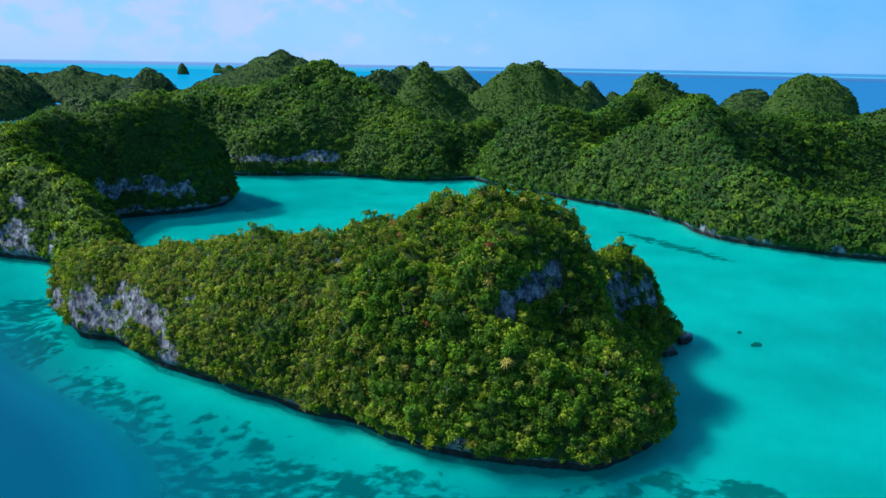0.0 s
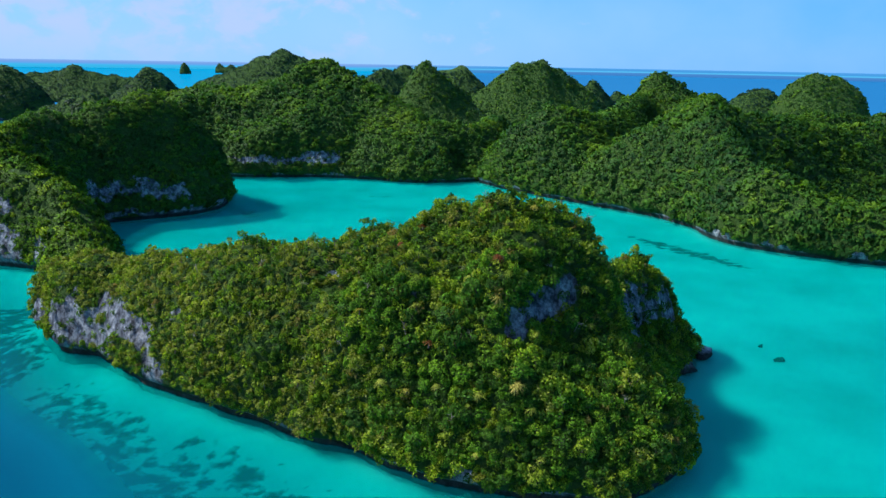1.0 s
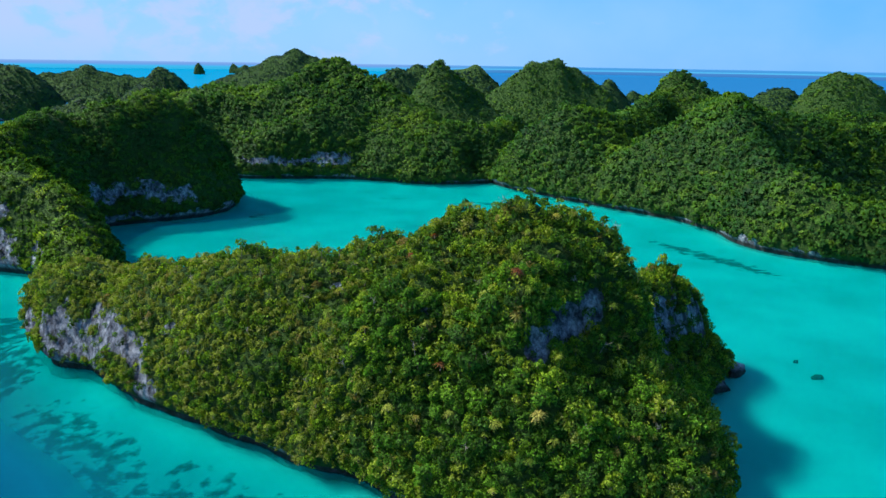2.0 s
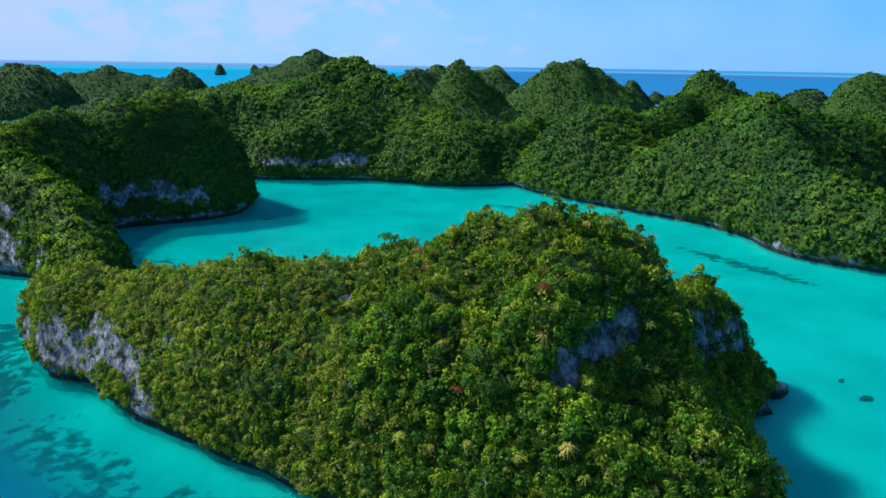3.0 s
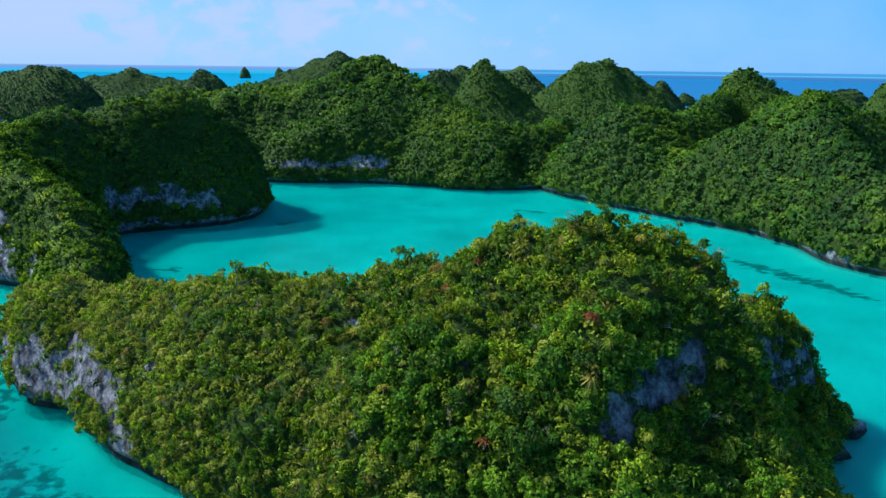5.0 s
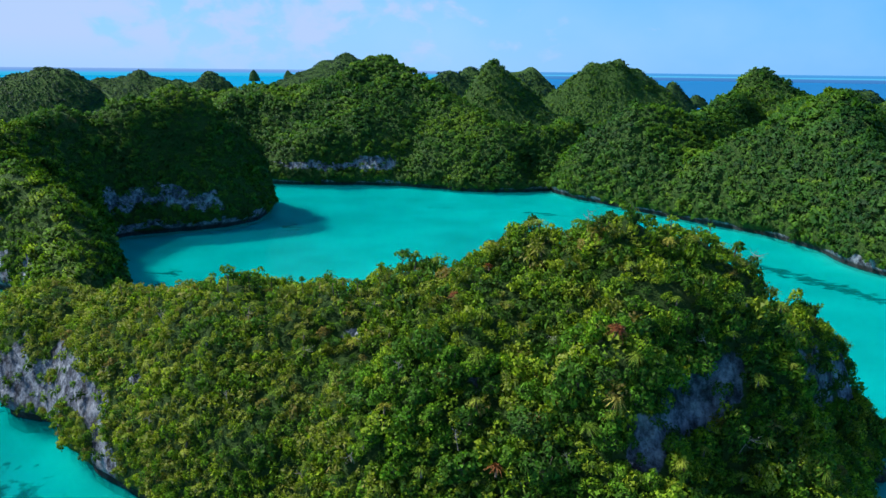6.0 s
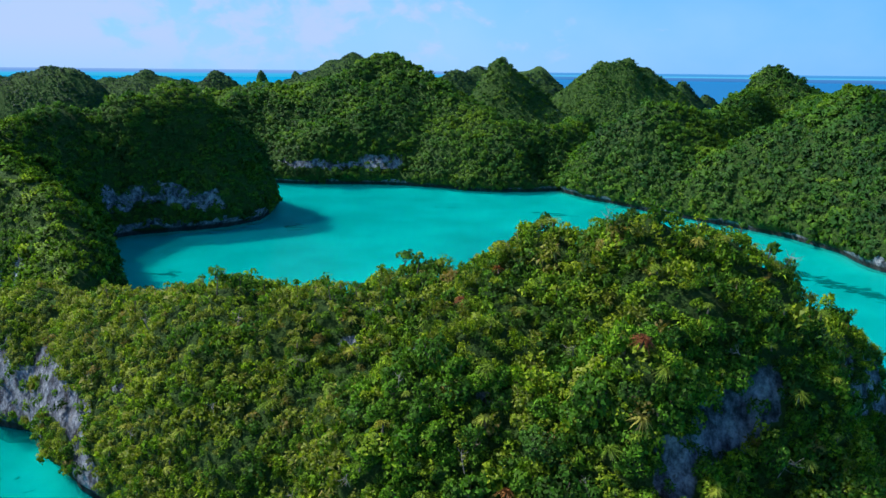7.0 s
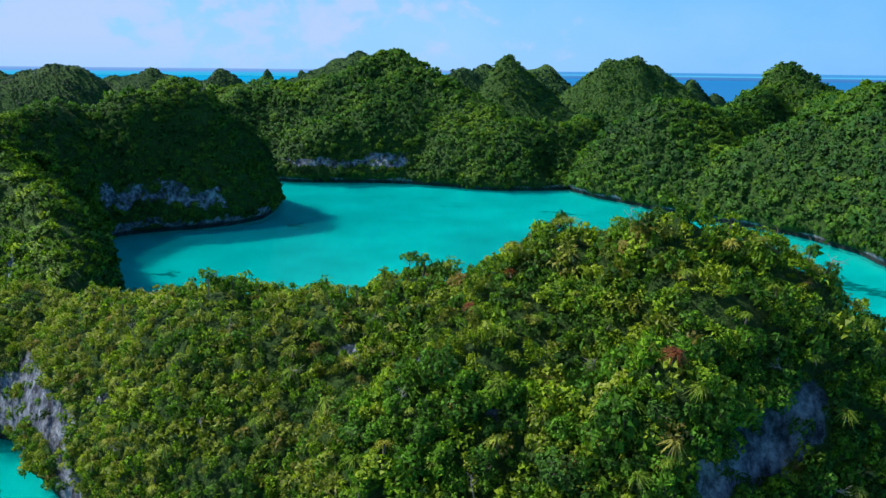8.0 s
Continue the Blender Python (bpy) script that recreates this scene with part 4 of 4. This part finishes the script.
WOODS = (
    ("headland", (wv, wf, wb), 2.0, MIDDLE, (1.05, 1.8), 12, 0.56, lambda m: (m[:, 0] > -205) & (m[:, 1] < 372 + (m[:, 2] > 30) * 30)),
    ("ridge behind the lagoon", (mv, mf, mb), 1.9, COARSE, (1.05, 1.9), 13, 0.42, lambda m: (m[:, 0] > -215) & (m[:, 1] < 530)),
    ("long eastern ridge", (ev, ef, eb), 1.9, COARSE, (1.05, 2.0), 14, 0.39, lambda m: (m[:, 0] < 300) & (m[:, 1] < 552) & (m[:, 1] + m[:, 0] * 0.3 < 625)))
for nm, (v, f, b), gap, kinds, rad, seed, base, keep in WOODS:
    pts, nrm = spread(v, f, b, gap, seed, keep)
    tones = tone_at(pts, seed + 30, base, 0.36, patch=1.15)
    lee = (nrm[:, 1] > 0.4) | (pts[:, 0] > 185) | ((pts[:, 1] > 440) & (pts[:, 0] > 60))
    sparse = lee & (nrm[:, 1] > 0.4) & (np.arange(len(pts)) % 2 == 0)
    # drier, more olive scrub on the headland nearest the island
    olive = ~lee & (pts[:, 1] < 290) & (pts[:, 0] < -60)
    tones[olive] = np.clip(tones[olive] - 0.10, 0, 1)
    for side, group_, rad, leaf in ((~lee & ~olive, kinds, rad, LEAF_FOREST), (olive, kinds, rad, LEAF_STUFF), (lee & ~sparse, FARTHEST, (1.0, 1.7), LEAF_FOREST)):
        if not side.any():
            continue
        grove("forest_canopy", "closed green rainforest canopy over the " + nm, group_, pts[side], nrm[side], rad, seed + 20, tones[side], (0.0, 0.7), flat=0.14, hug=0.60, tall_=(0.6, 1.4), mat=leaf, mix=(0.7, 0.85, 1.0, 1.0, 1.25, 1.5))
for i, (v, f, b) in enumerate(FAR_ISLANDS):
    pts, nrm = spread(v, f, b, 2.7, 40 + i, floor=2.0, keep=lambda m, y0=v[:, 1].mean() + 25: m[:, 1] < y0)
    # islands farther off get leaves with haze mixed into their colour
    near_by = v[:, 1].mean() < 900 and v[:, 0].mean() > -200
    grove("forest_canopy", "distant green forest on an island", FARTHEST, pts, nrm, (1.3, 2.3), 60 + i, tone_at(pts, 80 + i, 0.42 if near_by else 0.34, patch=0.5), (-0.1, 0.3), flat=0.10, hug=0.62, tall_=(0.5, 0.9), mat=LEAF_FOREST if near_by else LEAF_HAZED, mix=(0.6, 0.8, 1.0, 1.3))
# ---- single trees and plants on the near island ----
def tree(kind, radius, stem, label):
    """A low broad-leaved tree: a forked trunk under a dense crown; its foot at the origin."""
    rng = random.Random(kind)
    root = tagged(new("tree"), label, "tree", "trees on the near island")
    top = stem + radius * 0.25
    limbs = [tube([(0, 0, -0.5), (0.06, 0.03, stem * 0.5), (0.0, 0.08, top)], [0.16, 0.12, 0.07])]
    for k in range(4):
        a = k * 1.57 + rng.uniform(-0.4, 0.4)
        r = radius * rng.uniform(0.45, 0.65)
        limbs.append(tube([(0.03, 0.04, stem * 0.55), (math.cos(a) * r * 0.55, math.sin(a) * r * 0.55, stem * 0.9), (math.cos(a) * r, math.sin(a) * r, top + radius * 0.3)], [0.08, 0.06, 0.03], 5))
    v, f = joined(limbs)
    mesh_object("trunk", v, f, BARK, root, True)
    single_crown("crown", BIG[kind % len(BIG)], radius, LEAF_TREE, root, centre=(0, 0, stem + radius * 0.1))
    return root


TREE_LABEL = "low broad-leaved tropical tree in dense green scrub"
KINDS = [tree(i, 1.42, 0.55, TREE_LABEL) for i in range(7)]
rng = random.Random(5)
for n, (p, q) in enumerate(zip(single_pts, single_nrm)):
    up = Vector((q[0] * 0.45, q[1] * 0.45, q[2] * 0.45 + 0.75)).normalized()
    m = Matrix.Translation(p) @ up.to_track_quat("Z", "Y").to_matrix().to_4x4() @ pose(0, 0, 0, 0, 0, rng.uniform(0, 360))
    s = rng.choice((0.7, 0.85, 1.0, 1.2, 1.5)) * rng.uniform(0.85, 1.1)
    m = m @ Matrix.Diagonal((s, s, s * rng.uniform(0.75, 1.45), 1))
    if n < len(KINDS):
        KINDS[n].matrix_basis = m
    else:
        ob = copy_thing(KINDS[n % len(KINDS)], pose(0, 0, 0))
        ob.matrix_basis = m


def rosette(seed, leaves, length, droop, width=0.075):
    """Long strap leaves arching out from one point."""
    r = np.random.default_rng(seed)
    vs, fs = [], []
    for k in range(leaves):
        a, e = r.uniform(0, 6.28), r.uniform(0.15, 1.35)
        ln = length * r.uniform(0.75, 1.15)
        out_, side = np.array([math.cos(a), math.sin(a), 0]), np.array([-math.sin(a), math.cos(a), 0])
        pts_ = []
        for s in np.linspace(0, 1, 5):
            reach = ln * s * math.cos(e) + ln * 0.12 * s * s
            z = ln * s * math.sin(e) - droop * ln * s * s
            pts_.append(out_ * reach + np.array([0, 0, z]))
        o = len(vs)
        for s, p in zip(np.linspace(0, 1, 5), pts_):
            w = width * (1 - s) ** 0.6 * 0.5 + 0.008
            vs += [p - side * w, p + side * w]
        fs += [(o + 2 * i, o + 2 * i + 2, o + 2 * i + 3, o + 2 * i + 1) for i in range(4)]
    return np.array(vs), np.array(fs)


def pandanus(seed, mat, label, length=1.25, stem=0.35, droop=0.75, leaves=110, category="pandanus"):
    root = tagged(new("pandanus" if category == "pandanus" else "palm_tree"), label, category, "pandanus on the near island" if category == "pandanus" else "")
    v, f = tube([(0, 0, -0.6), (0.05, 0.0, stem * 0.4), (0.12, 0.06, stem)], [0.13, 0.10, 0.09])
    mesh_object("trunk", v, f, BARK, root, True)
    v, f = rosette(seed, leaves, length, droop)
    mesh_object("leaf_rosette", v + np.array([0.12, 0.06, stem]), f, mat, root, True)
    return root


for k, (x, y, z, mat, label, size) in enumerate((
        (8.4, 128.4, 37.6, LEAF_RUST, "pandanus with dead rust-red strap leaves", 1.0),
        (8.6, 123.6, 28.6, LEAF_GOLD, "pandanus with yellowed strap leaves", 1.15),
        (2.4, 126.0, 30.6, LEAF_STRAP, "grey-green pandanus among the trees", 1.0),
        (10.6, 126.6, 33.2, LEAF_STRAP, "green pandanus below the summit", 1.0),
        (-9.1, 143.0, 36.8, LEAF_RUST, "small pandanus with brown leaves on the crest", 0.7),
        (-4.7, 146.5, 37.2, LEAF_RUST, "small pandanus with brown leaves on the crest", 0.7),
        (3.2, 121.6, 26.0, LEAF_STRAP, "green pandanus on the steep slope", 1.0),
        (-27.7, 144.7, 29.8, LEAF_STRAP, "green pandanus under the crest", 1.0),
        (-22.1, 138.0, 27.4, LEAF_GOLD, "yellow-green pandanus on the slope", 0.9),
        (-29.5, 137.4, 22.2, LEAF_STRAP, "green pandanus on the slope", 0.9),
        (-18.0, 128.6, 23.6, LEAF_STRAP, "large green pandanus on the slope", 1.2),
        (-15.2, 128.2, 27.0, LEAF_GOLD, "yellow-green pandanus on the slope", 0.9),
        (-41.6, 140.6, 13.0, LEAF_STRAP, "green pandanus near the water", 0.9),
        (-4.6, 122.2, 20.8, LEAF_RUST, "pandanus with half-dead brown leaves", 1.0),
        (11.1, 118.1, 16.4, LEAF_GOLD, "pandanus with yellowed strap leaves on the lower slope", 1.15),
        (5.0, 118.2, 14.4, LEAF_STRAP, "large green pandanus on the lower slope", 1.2),
        (31.0, 133.0, 18.8, LEAF_STRAP, "green pandanus below the shaded cliff", 1.2))):
    ob = pandanus(500 + k, mat, label)
    foot = np.hypot(nv[:, 0] - x, nv[:, 1] - y) + np.abs(nv[:, 2] - z) * 0.7
    at = nv[foot.argmin()]
    ob.matrix_basis = pose(at[0], at[1] - 0.9, at[2] + 1.3, 22, rng.uniform(-10, 10), rng.uniform(0, 360)) @ Matrix.Scale(size, 4)

# more of the strap-leaved plants that stand out of the scrub on the open side of the island
SCATTERED = [pandanus(560 + i, mat, label, 1.2, 0.35, 0.8, 96) for i, (mat, label) in enumerate((
    (LEAF_STRAP, "yellow-green pandanus in the scrub"), (LEAF_STRAP, "light green pandanus in the scrub"), (LEAF_GOLD, "yellowed pandanus in the scrub")))]
some, side = spread(nv, nf, nb, 4.3, 19, lambda m: (m[:, 0] > -75) & (m[:, 0] < 34) & (m[:, 1] < 156) & (m[:, 2] > 6))
some, side = some[side[:, 1] < 0.2], side[side[:, 1] < 0.2]
for k, (p, q) in enumerate(zip(some, side)):
    m = pose(p[0] + q[0] * 1.2, p[1] + q[1] * 1.2, p[2] + q[2] * 1.2 + 0.5, rng.uniform(5, 30), rng.uniform(-12, 12), rng.uniform(0, 360)) @ Matrix.Scale(rng.uniform(0.45, 1.0), 4)
    if k < 3:
        SCATTERED[k].matrix_basis = m
    else:
        ob = copy_thing(SCATTERED[(k * 5) % 7 % 2 if k % 17 else 2], pose(0, 0, 0))
        ob.matrix_basis = m

crest_palm = pandanus(600, LEAF_STRAP, "small dark palm standing out on the crest", 1.7, 1.1, 0.6, 60, "palm")
foot = np.hypot(nv[:, 0] - 1.0, nv[:, 1] - 150.0) - nv[:, 2] * 0.5
crest_palm.matrix_basis = pose(*(nv[foot.argmin()] + np.array([0, 0, 0.6])))


def sapling(seed, stem, radius, label):
    """A thin tree that stands out above the scrub: bare stem, few twigs, an open crown."""
    r = random.Random(seed)
    root = tagged(new("sapling"), label, "tree", "saplings on the crest")
    limbs = [tube([(0, 0, -0.5), (0.1, 0, stem * 0.5), (0.05, 0.1, stem)], [0.09, 0.07, 0.03])]
    for k in range(5):
        a = r.uniform(0, 6.28)
        b = stem * r.uniform(0.55, 0.9)
        limbs.append(tube([(0.08, 0.02, b), (math.cos(a) * radius * 0.7, math.sin(a) * radius * 0.7, b + radius * 0.6)], [0.04, 0.015], 4))
    v, f = joined(limbs)
    mesh_object("trunk", v, f, BARK, root, True)
    single_crown("crown", crown(700 + seed, 90, 0.34, 9, 1.0), radius, LEAF_TREE, root, centre=(0.05, 0.1, stem))
    return root


for k, (x, stem, radius) in enumerate(((-41.6, 3.4, 1.15), (-47, 2.2, 0.6), (-50, 2.0, 0.7), (-53.5, 2.4, 0.5), (-36, 2.2, 0.6), (-33, 1.9, 0.5), (-25.5, 2.3, 0.6), (-22.5, 2.2, 0.5), (-17, 2.4, 1.2), (-12, 2.2, 0.7),
                                       (24, 2.6, 1.1), (44, 2.6, 1.5), (46.5, 2.4, 1.2), (-70, 2.6, 0.6), (-67.5, 2.2, 0.5), (-64.6, 2.9, 0.7), (-62, 2.0, 0.5), (-59.2, 2.8, 0.6), (-56.4, 2.2, 0.6),
                                       (-45.2, 2.6, 0.5), (-39.1, 2.3, 0.5), (-30.7, 2.7, 0.6), (-28.2, 2.0, 0.5), (-20.1, 2.4, 0.5), (-14.6, 2.6, 0.6), (-7.5, 2.3, 0.7), (-3.1, 2.5, 0.6), (16.3, 2.4, 0.7), (20.8, 2.3, 0.6))):
    ridge = np.abs(nv[:, 0] - x) * 6 - nv[:, 2]
    at = nv[ridge.argmin()]
    sapling(k, stem * 0.8, radius * 1.1, "thin sapling standing above the crest scrub").matrix_basis = pose(at[0], at[1], at[2] + 0.4, rng.uniform(-8, 8), rng.uniform(-8, 8), rng.uniform(0, 360))


def dead_shrub(seed, tall, label):
    """A leafless shrub: a bent stem that forks into bare pale twigs."""
    r = random.Random(seed)
    root = tagged(new("dead_shrub"), label, "shrub", "dead shrubs on the near island")
    v, f = tube([(0, 0, -0.5), (0.15, 0.1, tall * 0.4), (0.1, 0.25, tall * 0.8)], [0.05, 0.04, 0.02], 5)
    mesh_object("stem", v, f, TWIG, root, True)
    for k in range(9):
        a, b = r.uniform(0, 6.28), tall * r.uniform(0.25, 0.75)
        ln = tall * r.uniform(0.35, 0.7)
        tip = (math.cos(a) * ln * 0.8, math.sin(a) * ln * 0.8, b + ln * r.uniform(0.3, 0.9))
        v, f = tube([(0.12, 0.12, b), (tip[0] * 0.5, tip[1] * 0.5, b + (tip[2] - b) * 0.35), tip], [0.028, 0.02, 0.01], 4)
        mesh_object("twig", v, f, TWIG, root, True)
    return root


DEAD = [dead_shrub(40 + i, 1.7 + 0.3 * i, "leafless pale grey shrub among green scrub") for i in range(3)]
some, side = spread(nv, nf, nb, 9.5, 23, lambda m: (m[:, 0] > -75) & (m[:, 0] < 34) & (m[:, 1] < 156) & (m[:, 2] > 8))
some, side = some[side[:, 1] < 0.2], side[side[:, 1] < 0.2]
for k, (p, q) in enumerate(zip(some, side)):
    ob = DEAD[k] if k < 3 else copy_thing(DEAD[k % 3], pose(0, 0, 0))
    ob.matrix_basis = pose(p[0] + q[0] * 0.9, p[1] + q[1] * 0.9, p[2] + q[2] * 0.9 + 0.3, rng.uniform(10, 40), rng.uniform(-15, 15), rng.uniform(0, 360))


# ---- rocks ----
def boulder(name, seed, size, label, category, mat):
    bm = bmesh.new()
    bmesh.ops.create_icosphere(bm, subdivisions=4, radius=1.0)
    me = bpy.data.meshes.new(name)
    bm.to_mesh(me)
    bm.free()
    co = np.empty(len(me.vertices) * 3)
    me.vertices.foreach_get("co", co)
    co = co.reshape(-1, 3)
    n = lattice_noise(*(co * 3 + seed * 7).T, 1.6, seed) * 0.7 + lattice_noise(*(co * 3 + seed * 7).T, 0.6, seed + 1) * 0.3
    co = co * (0.6 + 0.75 * n)[:, None] * np.array(size)
    me.vertices.foreach_set("co", co.ravel())
    a = me.attributes.new("bare", "FLOAT", "POINT")
    a.data.foreach_set("value", np.ones(len(co), np.float32))
    me.polygons.foreach_set("use_smooth", np.full(len(me.polygons), True))
    me.materials.append(mat)
    me.update()
    return tagged(new(name, me), label, category)


for k, (x, y, z, size) in enumerate(((54.2, 167.0, 0.5, (3.0, 2.1, 1.7)), (61.6, 175.8, 0.6, (2.8, 2.0, 1.8)))):
    boulder("shore_boulder", 20 + k, size, "weathered limestone boulder at the water's edge", "boulder", ROCK).matrix_basis = pose(x, y, z, 0, 0, 40 * k)
for k, (x, y, size) in enumerate(((82.5, 181.0, (1.7, 1.1, 0.8)), (81.5, 190.0, (1.1, 0.6, 0.5)), (107.3, 224.0, (0.9, 0.6, 0.4)))):
    boulder("coral_head", 30 + k, size, "dark coral head on the sandy lagoon floor", "coral", CORAL).matrix_basis = pose(x, y, -2.9, 0, 0, 25 + 30 * k)
